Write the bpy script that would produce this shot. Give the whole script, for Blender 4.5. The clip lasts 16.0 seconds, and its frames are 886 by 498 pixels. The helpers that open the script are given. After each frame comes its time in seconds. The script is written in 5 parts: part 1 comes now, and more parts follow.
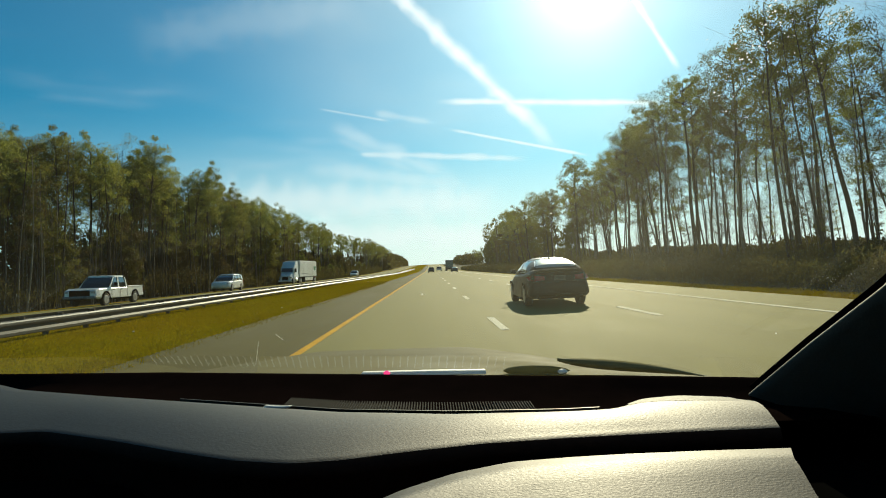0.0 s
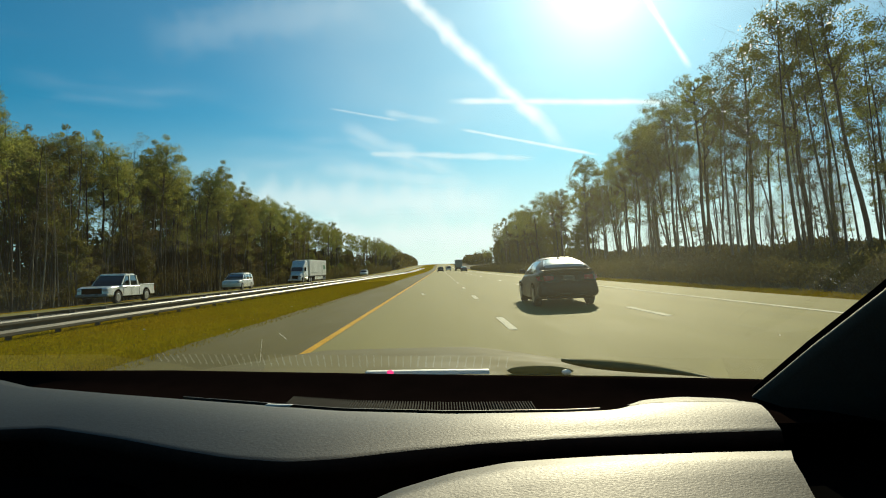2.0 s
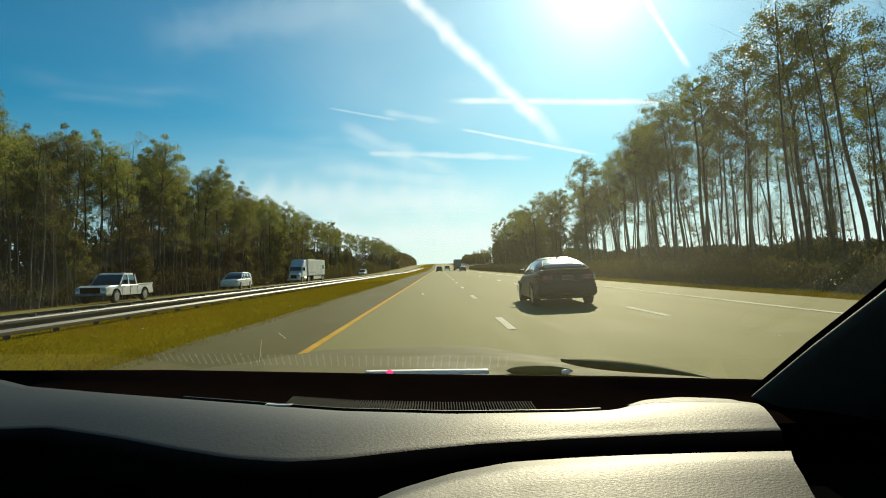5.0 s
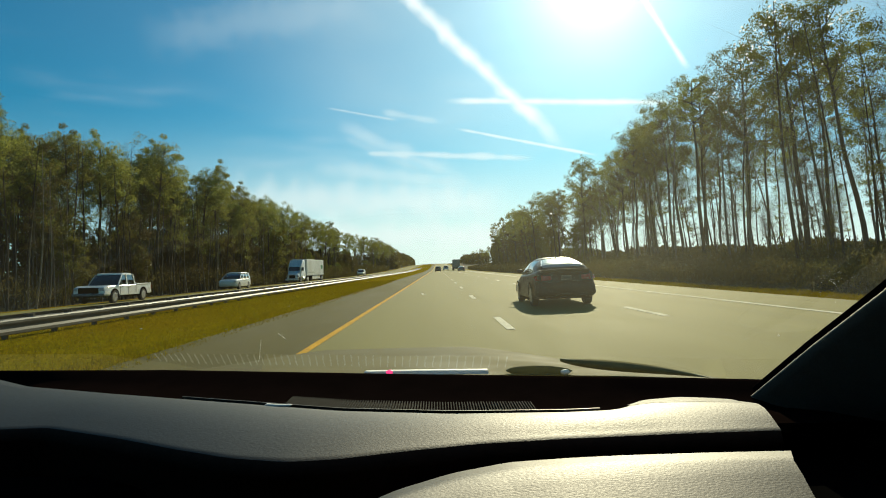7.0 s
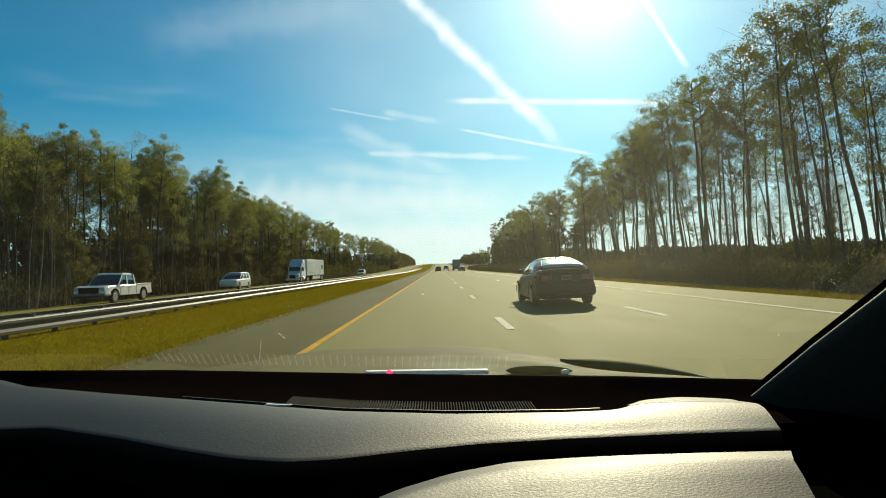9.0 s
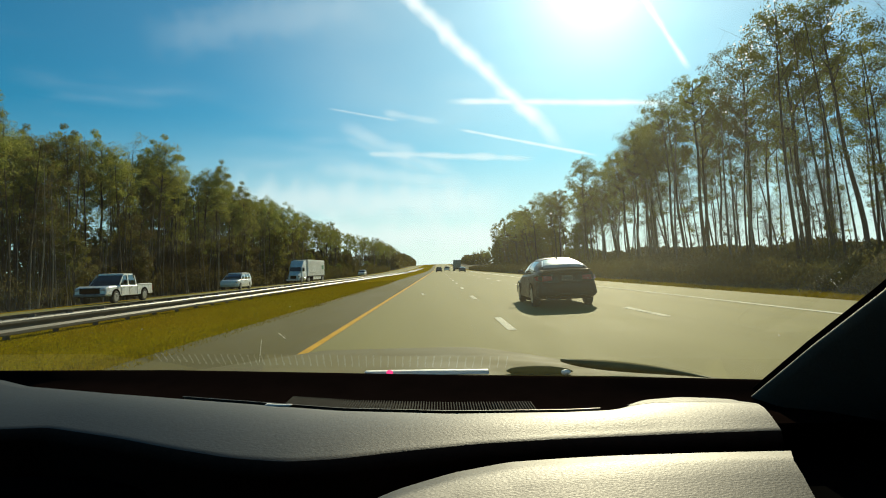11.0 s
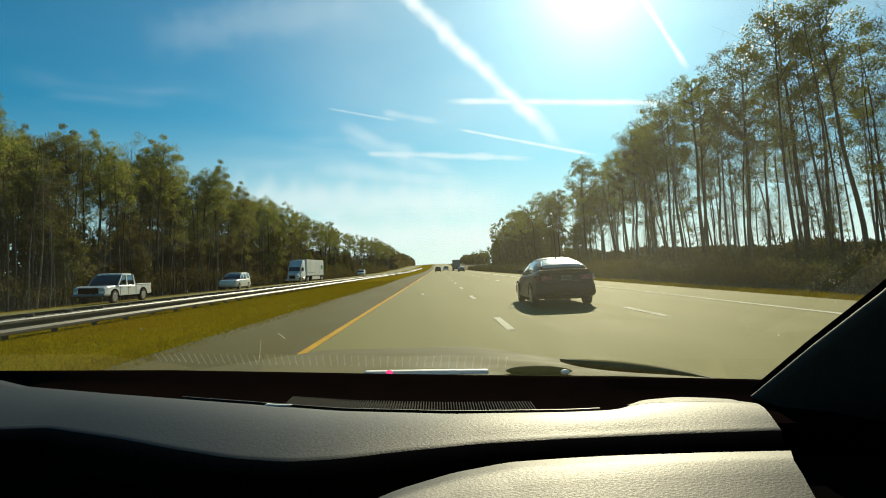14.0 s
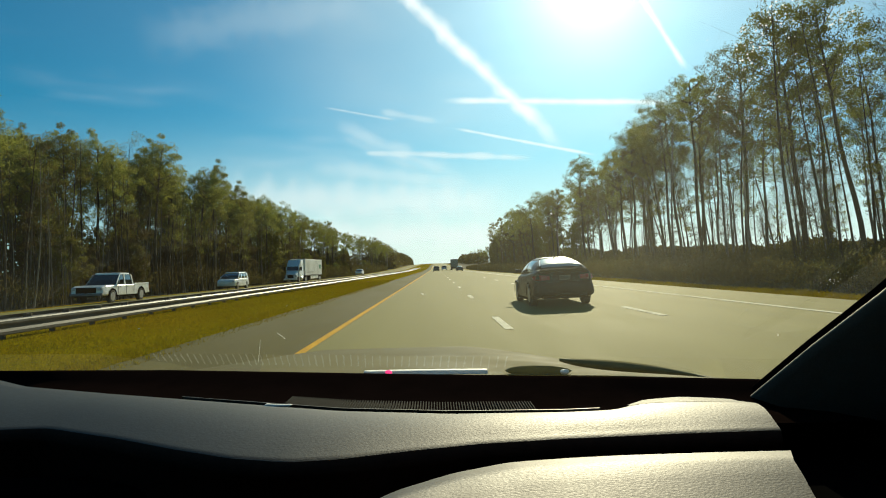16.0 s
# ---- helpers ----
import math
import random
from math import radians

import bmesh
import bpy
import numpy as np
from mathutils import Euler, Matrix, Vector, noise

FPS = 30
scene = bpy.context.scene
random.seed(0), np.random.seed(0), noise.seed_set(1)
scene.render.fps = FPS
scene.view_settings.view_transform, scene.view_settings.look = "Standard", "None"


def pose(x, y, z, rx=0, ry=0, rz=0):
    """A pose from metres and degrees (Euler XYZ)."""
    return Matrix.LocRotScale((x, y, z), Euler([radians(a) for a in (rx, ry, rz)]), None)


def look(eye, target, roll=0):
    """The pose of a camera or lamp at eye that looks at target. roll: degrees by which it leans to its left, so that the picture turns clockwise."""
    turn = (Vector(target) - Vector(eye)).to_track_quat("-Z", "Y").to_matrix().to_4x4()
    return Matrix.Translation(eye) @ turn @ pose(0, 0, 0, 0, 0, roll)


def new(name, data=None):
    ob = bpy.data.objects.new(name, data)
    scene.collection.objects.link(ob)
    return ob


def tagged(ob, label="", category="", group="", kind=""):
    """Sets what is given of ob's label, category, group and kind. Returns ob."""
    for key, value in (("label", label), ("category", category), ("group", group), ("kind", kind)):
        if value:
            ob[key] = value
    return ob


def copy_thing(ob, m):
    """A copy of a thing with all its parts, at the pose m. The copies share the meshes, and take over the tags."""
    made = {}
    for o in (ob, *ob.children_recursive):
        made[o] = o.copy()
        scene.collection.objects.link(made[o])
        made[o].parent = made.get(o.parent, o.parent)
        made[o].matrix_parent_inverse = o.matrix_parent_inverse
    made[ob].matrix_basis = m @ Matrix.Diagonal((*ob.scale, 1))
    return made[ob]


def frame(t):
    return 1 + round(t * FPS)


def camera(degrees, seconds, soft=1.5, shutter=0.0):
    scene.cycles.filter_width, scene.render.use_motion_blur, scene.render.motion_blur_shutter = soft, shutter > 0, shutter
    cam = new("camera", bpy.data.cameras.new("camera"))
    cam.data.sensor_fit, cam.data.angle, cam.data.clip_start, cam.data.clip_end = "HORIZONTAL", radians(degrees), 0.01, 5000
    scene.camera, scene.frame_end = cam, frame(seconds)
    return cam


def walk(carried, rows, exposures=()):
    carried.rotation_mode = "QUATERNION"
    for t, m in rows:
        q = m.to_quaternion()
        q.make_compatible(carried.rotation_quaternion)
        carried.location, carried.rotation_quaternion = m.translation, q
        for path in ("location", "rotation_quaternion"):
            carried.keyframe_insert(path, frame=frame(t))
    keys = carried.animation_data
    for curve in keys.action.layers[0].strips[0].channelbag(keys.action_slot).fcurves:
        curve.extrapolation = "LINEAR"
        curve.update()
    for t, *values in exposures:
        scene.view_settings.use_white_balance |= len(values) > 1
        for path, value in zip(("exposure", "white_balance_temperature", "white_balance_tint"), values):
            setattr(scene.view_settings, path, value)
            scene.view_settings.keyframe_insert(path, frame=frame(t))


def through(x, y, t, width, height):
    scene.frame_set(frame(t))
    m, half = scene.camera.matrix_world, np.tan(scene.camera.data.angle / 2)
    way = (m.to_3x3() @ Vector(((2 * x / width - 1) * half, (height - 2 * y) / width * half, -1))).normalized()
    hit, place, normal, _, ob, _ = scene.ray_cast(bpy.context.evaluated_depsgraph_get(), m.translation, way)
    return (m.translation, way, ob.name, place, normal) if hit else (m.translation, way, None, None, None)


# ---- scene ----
# ---- camera: rides behind the windscreen, turning a little with the car ----
cam = camera(72.0, 16.0, soft=1.0)
EYE = Vector((0.0, 0.0, 1.30))
PIVOT = Vector((0.05, 0.85, 1.12))      # the dashboard, about which the car's yaw is felt


def ride(yaw, pitch=0.0, roll=0.0):
    """The camera's pose after a small turn about the dashboard."""
    turn = pose(0, 0, 0, pitch, roll, yaw)
    rest = pose(*EYE, 91.75, 1.3, -0.53)
    return Matrix.Translation(PIVOT) @ turn @ Matrix.Translation(-PIVOT) @ rest


walk(cam, [
    (0.0, ride(-0.64, 0.05, 0.30)),
    (0.5, ride(-0.56, 0.05, 0.28)),
    (1.0, ride(-0.40, 0.05, 0.22)),
    (1.5, ride(0.10, 0.05, 0.15)),
    (2.0, ride(0.24, 0.03, 0.08)),
    (2.5, ride(0.32, 0.02, 0.04)),
    (3.0, ride(0.36, 0.0, 0.0)),
    (3.5, ride(0.38, 0.05, 0.0)),
    (4.0, ride(0.26, 0.0, 0.0)),
    (5.2, ride(0.12)),
    (6.5, ride(0.05)),
    (7.0, ride(0.0)),
    (8.0, ride(0.0)),
    (9.0, ride(0.02)),
    (10.2, ride(0.06, 0.02)),
    (11.5, ride(0.10, 0.05)),
    (12.5, ride(0.05)),
    (13.5, ride(0.0, 0.03)),
    (14.5, ride(0.0, 0.02)),
    (15.0, ride(-0.04)),
    (15.5, ride(-0.05)),
    (16.0, ride(-0.16, -0.03)),
])

# ---- sky, sun, exposure ----
SUN_AZ, SUN_EL = 15.1, 24.6             # degrees clockwise from the road's direction, and up
scene.view_settings.exposure = 0.15


def heading(az, el):
    a, e = radians(az), radians(el)
    return Vector((math.sin(a) * math.cos(e), math.cos(a) * math.cos(e), math.sin(e)))


world = bpy.data.worlds.new("sky")
scene.world = world
world.use_nodes = True
wt = world.node_tree
wt.nodes.clear()


def wn(kind, **values):
    n = wt.nodes.new(kind)
    for key, v in values.items():
        if key in ("operation", "interpolation_type", "data_type", "blend_type"):
            if key == "operation":
                n.operation = v
            elif key == "interpolation_type":
                n.interpolation_type = v
            elif key == "data_type":
                n.data_type = v
            else:
                n.blend_type = v
    return n


def wmath(op, a, b=None):
    n = wn("ShaderNodeMath", operation=op)
    for i, v in enumerate((a, b)):
        if v is None:
            continue
        if isinstance(v, (int, float)):
            n.inputs[i].default_value = v
        else:
            wt.links.new(v, n.inputs[i])
    return n.outputs[0]


def wrange(v, a, b, c, d):
    n = wn("ShaderNodeMapRange", interpolation_type="SMOOTHSTEP")
    wt.links.new(v, n.inputs[0])
    for i, k in enumerate((a, b, c, d)):
        n.inputs[1 + i].default_value = k
    return n.outputs[0]


sky = wt.nodes.new("ShaderNodeTexSky")
sky.sky_type = "NISHITA"
sky.sun_disc = False
sky.sun_elevation, sky.sun_rotation = radians(SUN_EL), radians(SUN_AZ)
sky.air_density, sky.dust_density, sky.ozone_density = 1.0, 0.25, 3.0
way_in = wt.nodes.new("ShaderNodeTexCoord").outputs["Generated"]


def wdot(v):
    n = wn("ShaderNodeVectorMath", operation="DOT_PRODUCT")
    wt.links.new(way_in, n.inputs[0])
    n.inputs[1].default_value = v
    return n.outputs["Value"]


def wnoise(scale, detail, stretch=(1, 1, 1)):
    m = wt.nodes.new("ShaderNodeMapping")
    m.inputs["Scale"].default_value = stretch
    wt.links.new(way_in, m.inputs["Vector"])
    n = wt.nodes.new("ShaderNodeTexNoise")
    n.inputs["Scale"].default_value, n.inputs["Detail"].default_value = scale, detail
    wt.links.new(m.outputs[0], n.inputs["Vector"])
    return n.outputs["Fac"]


ragged = wnoise(34, 6)
# vapour trails and streaks: from azimuth, elevation to azimuth, elevation; half width in degrees; strength
TRAILS = [
    (-11.2, 31.0, 12.6, 10.2, 0.98, 0.90),
    (1.0, 15.4, 22.0, 13.8, 0.42, 0.85),
    (-6.8, 10.8, 9.3, 9.9, 0.45, 0.55),
    (-6.5, 10.8, -2.0, 10.4, 0.36, 0.55),
    (2.0, 12.9, 15.2, 9.8, 0.20, 0.70),
    (18.6, 24.0, 23.0, 16.4, 0.36, 0.80),
    (-10.2, 14.8, -3.4, 13.7, 0.16, 0.36),
    (-5.0, 14.5, 0.6, 13.5, 0.45, 0.28),
    (-9.5, 13.4, 2.1, 8.5, 1.20, 0.32),
    (-22.0, 6.6, 8.0, 5.8, 2.6, 0.50),
    (-15.0, 3.2, 14.0, 2.6, 2.0, 0.52),
    (-12.0, 9.6, 4.0, 7.6, 1.3, 0.30),
    (-26.0, 19.0, -4.5, 24.0, 2.6, 0.13),
    (-9.0, 12.4, -1.0, 9.0, 0.9, 0.22),
]
cloud = None
for a1, e1, a2, e2, wide, strong in TRAILS:
    p, q = heading(a1, e1), heading(a2, e2)
    across, along = p.cross(q).normalized(), (q - p).normalized()
    mid, half = (p.dot(along) + q.dot(along)) / 2, abs(q.dot(along) - p.dot(along)) / 2
    off = wmath("ABSOLUTE", wdot(across))
    far = wmath("ABSOLUTE", wmath("SUBTRACT", wdot(along), mid))
    limit = radians(wide)
    off = wmath("ADD", off, wmath("MULTIPLY", wmath("SUBTRACT", ragged, 0.5), limit * 1.3))
    body = wrange(off, limit * -0.1, limit, strong, 0.0)
    ends = wrange(far, half * (0.6 if wide > 0.9 else 0.72), half * 1.04, 1.0, 0.0)
    one = wmath("MULTIPLY", body, ends)
    cloud = one if cloud is None else wmath("MAXIMUM", cloud, one)

# thin high cloud, thickest low over the road
veil = wrange(wnoise(3.2, 6, (1.0, 1.0, 4.5)), 0.46, 0.80, 0.0, 0.36)
fine = wrange(wnoise(9, 6, (0.8, 1.6, 6.0)), 0.40, 0.85, 0.2, 1.0)
low = wrange(wmath("ABSOLUTE", wmath("SUBTRACT", wdot((0, 0, 1)), 0.13)), 0.02, 0.24, 1.0, 0.45)
cloud = wmath("MAXIMUM", cloud, wmath("MULTIPLY", wmath("MULTIPLY", veil, fine), low))
# the sun's own glare in the thin cloud, and pale haze low down
near_sun = wmath("MAXIMUM", wdot(heading(SUN_AZ, SUN_EL)), 0.0)
glare = wmath("ADD", wmath("MULTIPLY", wmath("POWER", near_sun, 8.0), 4.6), wmath("ADD", wmath("MULTIPLY", wmath("POWER", near_sun, 70.0), 8.0), wmath("MULTIPLY", wmath("POWER", near_sun, 320.0), 13.0)))
haze = wmath("MULTIPLY", wrange(wdot((0, 0, 1)), -0.02, 0.25, 1.0, 0.0), wrange(near_sun, 0.45, 0.97, 0.35, 0.95))
haze = wmath("MAXIMUM", haze, wmath("MULTIPLY", wrange(near_sun, 0.82, 0.995, 0.0, 0.27), wrange(wnoise(4.0, 5, (1.0, 1.0, 2.5)), 0.30, 0.70, 0.6, 1.0)))

hue = wt.nodes.new("ShaderNodeMix")
hue.data_type, hue.blend_type = "RGBA", "MULTIPLY"
hue.inputs[0].default_value = 1.0
wt.links.new(sky.outputs[0], hue.inputs[6])
hue.inputs[7].default_value = (0.12, 1.17, 1.36, 1)
hazed = wt.nodes.new("ShaderNodeMix")
hazed.data_type = "RGBA"
wt.links.new(haze, hazed.inputs[0])
wt.links.new(hue.outputs[2], hazed.inputs[6])
hazed.inputs[7].default_value = (16.0, 18.0, 16.8, 1)
mixed = wt.nodes.new("ShaderNodeMix")
mixed.data_type = "RGBA"
wt.links.new(cloud, mixed.inputs[0])
wt.links.new(hazed.outputs[2], mixed.inputs[6])
mixed.inputs[7].default_value = (16.0, 17.6, 17.4, 1)
lit = wt.nodes.new("ShaderNodeMix")
lit.data_type, lit.blend_type = "RGBA", "ADD"
lit.inputs[0].default_value = 1.0
shine = wt.nodes.new("ShaderNodeCombineColor")
for i in range(3):
    wt.links.new(wmath("MULTIPLY", glare, (0.88, 1.0, 0.97)[i]), shine.inputs[i])
wt.links.new(mixed.outputs[2], lit.inputs[6])
wt.links.new(shine.outputs[0], lit.inputs[7])
back = wt.nodes.new("ShaderNodeBackground")
back.inputs["Strength"].default_value = 0.05
wt.links.new(lit.outputs[2], back.inputs["Color"])
wt.links.new(back.outputs[0], wt.nodes.new("ShaderNodeOutputWorld").inputs["Surface"])

sun_data = bpy.data.lights.new("sun", "SUN")
sun_data.energy, sun_data.angle, sun_data.color = 5.0, radians(0.55), (1.0, 0.91, 0.60)
sun = new("sun", sun_data)
sun.matrix_world = look(heading(SUN_AZ, SUN_EL) * 200, (0, 0, 0))


# ---- materials ----
def mat(name, a, b=None, scale=8.0, rough=0.6, metal=0.0, bump=0.0, fine=60.0, stretch=(1, 1, 1), per_piece=0.0,
        coat=0.0, rvar=0.08, patch=None, patch_scale=0.6, through=0.0, spec=0.5, islands=False, tint=None):
    """Two tones in grain, a larger patchy tone, relief, and light let through for leaves."""
    m = bpy.data.materials.new(name)
    m.use_nodes = True
    t = m.node_tree
    p = t.nodes["Principled BSDF"]
    p.inputs["Roughness"].default_value, p.inputs["Metallic"].default_value = rough, metal
    p.inputs["Coat Weight"].default_value = coat
    p.inputs["Coat Roughness"].default_value = 0.04
    p.inputs["Specular IOR Level"].default_value = spec
    if tint:
        p.inputs["Specular Tint"].default_value = (*tint, 1)
    co = t.nodes.new("ShaderNodeNewGeometry").outputs["Position"] if not islands else t.nodes.new("ShaderNodeTexCoord").outputs["Object"]
    mp = t.nodes.new("ShaderNodeMapping")
    mp.inputs["Scale"].default_value = stretch
    t.links.new(co, mp.inputs["Vector"])

    def grain(size, detail=5.0, plain=False):
        n = t.nodes.new("ShaderNodeTexNoise")
        n.inputs["Scale"].default_value, n.inputs["Detail"].default_value = size, detail
        t.links.new(co if plain else mp.outputs[0], n.inputs["Vector"])
        return n.outputs["Fac"]

    def mix(fac, c1, c2):
        n = t.nodes.new("ShaderNodeMix")
        n.data_type = "RGBA"
        for i, v in ((0, fac), (6, c1), (7, c2)):
            if isinstance(v, tuple):
                n.inputs[i].default_value = (*v, 1)
            elif isinstance(v, float):
                n.inputs[i].default_value = v
            else:
                t.links.new(v, n.inputs[i])
        return n.outputs[2]

    def ramp(v, lo, hi, c=0.0, d=1.0):
        n = t.nodes.new("ShaderNodeMapRange")
        t.links.new(v, n.inputs[0])
        for i, k in enumerate((lo, hi, c, d)):
            n.inputs[1 + i].default_value = k
        return n.outputs[0]

    colour = mix(ramp(grain(scale), 0.3, 0.7), a, b or tuple(0.75 * v for v in a))
    if patch:
        colour = mix(ramp(grain(patch_scale, 3.0), 0.45, 0.72), colour, patch)
    if per_piece:
        r = t.nodes.new("ShaderNodeNewGeometry").outputs["Random Per Island"] if islands else t.nodes.new("ShaderNodeObjectInfo").outputs["Random"]
        h = t.nodes.new("ShaderNodeHueSaturation")
        t.links.new(ramp(r, 0, 1, 1 - per_piece, 1 + per_piece), h.inputs["Value"])
        t.links.new(ramp(r, 0, 1, 0.5 - 0.04 * per_piece, 0.5 + 0.04 * per_piece), h.inputs["Hue"])
        t.links.new(colour, h.inputs["Color"])
        colour = h.outputs[0]
    t.links.new(colour, p.inputs["Base Color"])
    t.links.new(ramp(grain(scale * 1.7), 0.3, 0.7, max(rough - rvar, 0.02), min(rough + rvar, 1)), p.inputs["Roughness"])
    if bump:
        n = t.nodes.new("ShaderNodeBump")
        n.inputs["Strength"].default_value, n.inputs["Distance"].default_value = 1.0, bump
        t.links.new(grain(fine, 5.0, stretch[1] < 0.5), n.inputs["Height"])
        t.links.new(n.outputs[0], p.inputs["Normal"])
    if through:
        tr = t.nodes.new("ShaderNodeBsdfTranslucent")
        t.links.new(colour, tr.inputs["Color"])
        ms = t.nodes.new("ShaderNodeMixShader")
        ms.inputs[0].default_value = through
        t.links.new(p.outputs[0], ms.inputs[1])
        t.links.new(tr.outputs[0], ms.inputs[2])
        t.links.new(ms.outputs[0], t.nodes["Material Output"].inputs["Surface"])
    return m


def glow(name, colour, strength):
    m = bpy.data.materials.new(name)
    m.use_nodes = True
    p = m.node_tree.nodes["Principled BSDF"]
    p.inputs["Base Color"].default_value = (*colour, 1)
    p.inputs["Emission Color"].default_value = (*colour, 1)
    p.inputs["Emission Strength"].default_value = strength
    return m


ASPHALT = mat("worn_asphalt", (0.172, 0.156, 0.034), (0.156, 0.141, 0.030), 1.2, 0.84, rvar=0.02, bump=0.003, fine=90, stretch=(1.6, 0.10, 1), spec=0.30, tint=(1.0, 0.95, 0.42), patch=(0.186, 0.169, 0.038), patch_scale=0.5)
SHOULDER = mat("shoulder_asphalt", (0.120, 0.104, 0.034), (0.098, 0.085, 0.028), 1.6, 0.92, spec=0.15, tint=(1.0, 0.94, 0.45), bump=0.005, fine=70, stretch=(1.2, 0.3, 1), patch=(0.136, 0.120, 0.060), patch_scale=0.4)
YELLOW = mat("yellow_line_paint", (0.78, 0.42, 0.004), (0.66, 0.34, 0.004), 5, 0.8, spec=0.1, bump=0.002, patch=(0.55, 0.30, 0.02), patch_scale=1.4)
WHITE_LINE = mat("white_line_paint", (0.82, 0.79, 0.62), (0.70, 0.67, 0.52), 5, 0.85, spec=0.1, bump=0.002, patch=(0.56, 0.53, 0.38), patch_scale=1.7)
TURF = mat("dry_turf", (0.210, 0.174, 0.002), (0.250, 0.180, 0.003), 0.9, 0.95, bump=0.04, fine=14, patch=(0.235, 0.150, 0.003), patch_scale=0.13, spec=0.0)
SOIL = mat("leaf_litter", (0.085, 0.070, 0.038), (0.055, 0.048, 0.026), 1.1, 0.95, bump=0.05, fine=9, patch=(0.06, 0.065, 0.022), patch_scale=0.1, spec=0.1)
BLADE = mat("grass_blades", (0.232, 0.195, 0.003), (0.275, 0.202, 0.004), 1.3, 0.9, per_piece=0.18, islands=True, through=0.35, patch=(0.26, 0.170, 0.003), patch_scale=0.15, spec=0.0)
STEEL = mat("galvanised_steel", (0.075, 0.077, 0.075), (0.055, 0.057, 0.055), 6, 0.5, metal=0.2, spec=0.5, bump=0.001, fine=40, patch=(0.075, 0.070, 0.064), patch_scale=1.1)
WOOD_POST = mat("weathered_post", (0.16, 0.13, 0.10), (0.10, 0.085, 0.065), 9, 0.9, bump=0.006, fine=30, stretch=(1, 1, 0.2))
BARK = mat("pine_bark", (0.090, 0.072, 0.054), (0.046, 0.037, 0.029), 5, 0.95, bump=0.03, fine=14, stretch=(1, 1, 0.25), per_piece=0.3, spec=0.15)
PALE_BARK = mat("pale_bark", (0.26, 0.23, 0.185), (0.14, 0.122, 0.098), 5, 0.95, bump=0.015, fine=16, stretch=(1, 1, 0.3), per_piece=0.25, spec=0.15)
NEEDLE = mat("pine_needles", (0.172, 0.196, 0.040), (0.228, 0.212, 0.048), 0.8, 0.7, per_piece=0.3, through=0.60, spec=0.25)
OAK_LEAF = mat("evergreen_leaves", (0.110, 0.122, 0.022), (0.150, 0.128, 0.026), 0.7, 0.7, per_piece=0.35, through=0.5, spec=0.25)
RUST_LEAF = mat("autumn_leaves", (0.130, 0.098, 0.034), (0.108, 0.090, 0.030), 0.8, 0.75, per_piece=0.3, through=0.35, spec=0.2)
BRUSH = mat("brush_leaves", (0.108, 0.101, 0.028), (0.130, 0.106, 0.037), 0.5, 0.9, per_piece=0.3, islands=True, through=0.40, patch=(0.094, 0.070, 0.034), patch_scale=0.08, spec=0.06)
DASH = mat("grained_dashboard_skin", (0.010, 0.011, 0.010), (0.007, 0.008, 0.007), 300, 0.56, rvar=0.04, bump=0.00032, fine=380, stretch=(0.7, 1, 1), spec=0.43)
SLAT = mat("dull_grille_slats", (0.030, 0.030, 0.028), (0.022, 0.022, 0.020), 60, 0.9, spec=0.05)
BLACK_TRIM = mat("black_plastic_trim", (0.008, 0.005, 0.0045), (0.006, 0.004, 0.0035), 20, 0.9, bump=0.0003, fine=300, spec=0.0)
PILLAR_TRIM = mat("charcoal_pillar_trim", (0.105, 0.098, 0.086), (0.085, 0.080, 0.070), 300, 0.7, bump=0.0006, fine=260)
# near-black base: the cabin's shade is put into this colour
LINING = mat("shade_black_lining", (0.004, 0.004, 0.004), (0.003, 0.003, 0.003), 25, 0.95, spec=0.0)
RIM_TRIM = mat("dull_grey_rim", (0.060, 0.062, 0.052), (0.050, 0.052, 0.044), 200, 0.70, bump=0.0004, fine=420, spec=0.75)
FACE = mat("dark_brown_dashboard_face", (0.080, 0.038, 0.026), (0.064, 0.030, 0.021), 120, 0.9, bump=0.0003, fine=300, spec=0.05)
CHROME = mat("chrome", (0.85, 0.85, 0.86), (0.8, 0.8, 0.8), 10, 0.3, metal=1.0)
# matt olive stands in for what a glossy bonnet would mirror
HOOD_PAINT = mat("reflection_tinted_bonnet_paint", (0.150, 0.135, 0.060), (0.135, 0.120, 0.054), 3, 0.8, metal=0.0, coat=0.06, spec=0.1)
# olive tone of the reflection shapes on the bonnet
REFLECTED_OLIVE = mat("olive_reflection_tone", (0.190, 0.170, 0.070), (0.150, 0.135, 0.056), 30, 0.7, spec=0.1)
HOOD_PAINT.node_tree.nodes["Principled BSDF"].inputs["Coat Roughness"].default_value = 0.08
NAVY = mat("navy_car_paint", (0.008, 0.006, 0.011), (0.006, 0.005, 0.009), 4, 0.36, metal=0.0, coat=0.08, spec=0.18, patch=(0.012, 0.009, 0.011), patch_scale=2)
WHITE_PAINT = mat("white_vehicle_paint", (0.78, 0.79, 0.78), (0.72, 0.73, 0.72), 3, 0.3, coat=0.6, patch=(0.66, 0.66, 0.63), patch_scale=0.8)
GREY_PAINT = mat("grey_vehicle_paint", (0.12, 0.125, 0.13), (0.10, 0.105, 0.11), 3, 0.3, metal=0.3, coat=0.8)
TRAILER_SKIN = mat("white_trailer_panels", (0.80, 0.81, 0.78), (0.72, 0.73, 0.70), 1.1, 0.45, patch=(0.62, 0.62, 0.58), patch_scale=0.5)
REAR_GLASS = mat("filmed_rear_glass", (0.42, 0.43, 0.38), (0.38, 0.39, 0.35), 3, 0.22, metal=0.60, rvar=0.02, spec=0.8, coat=0.4)
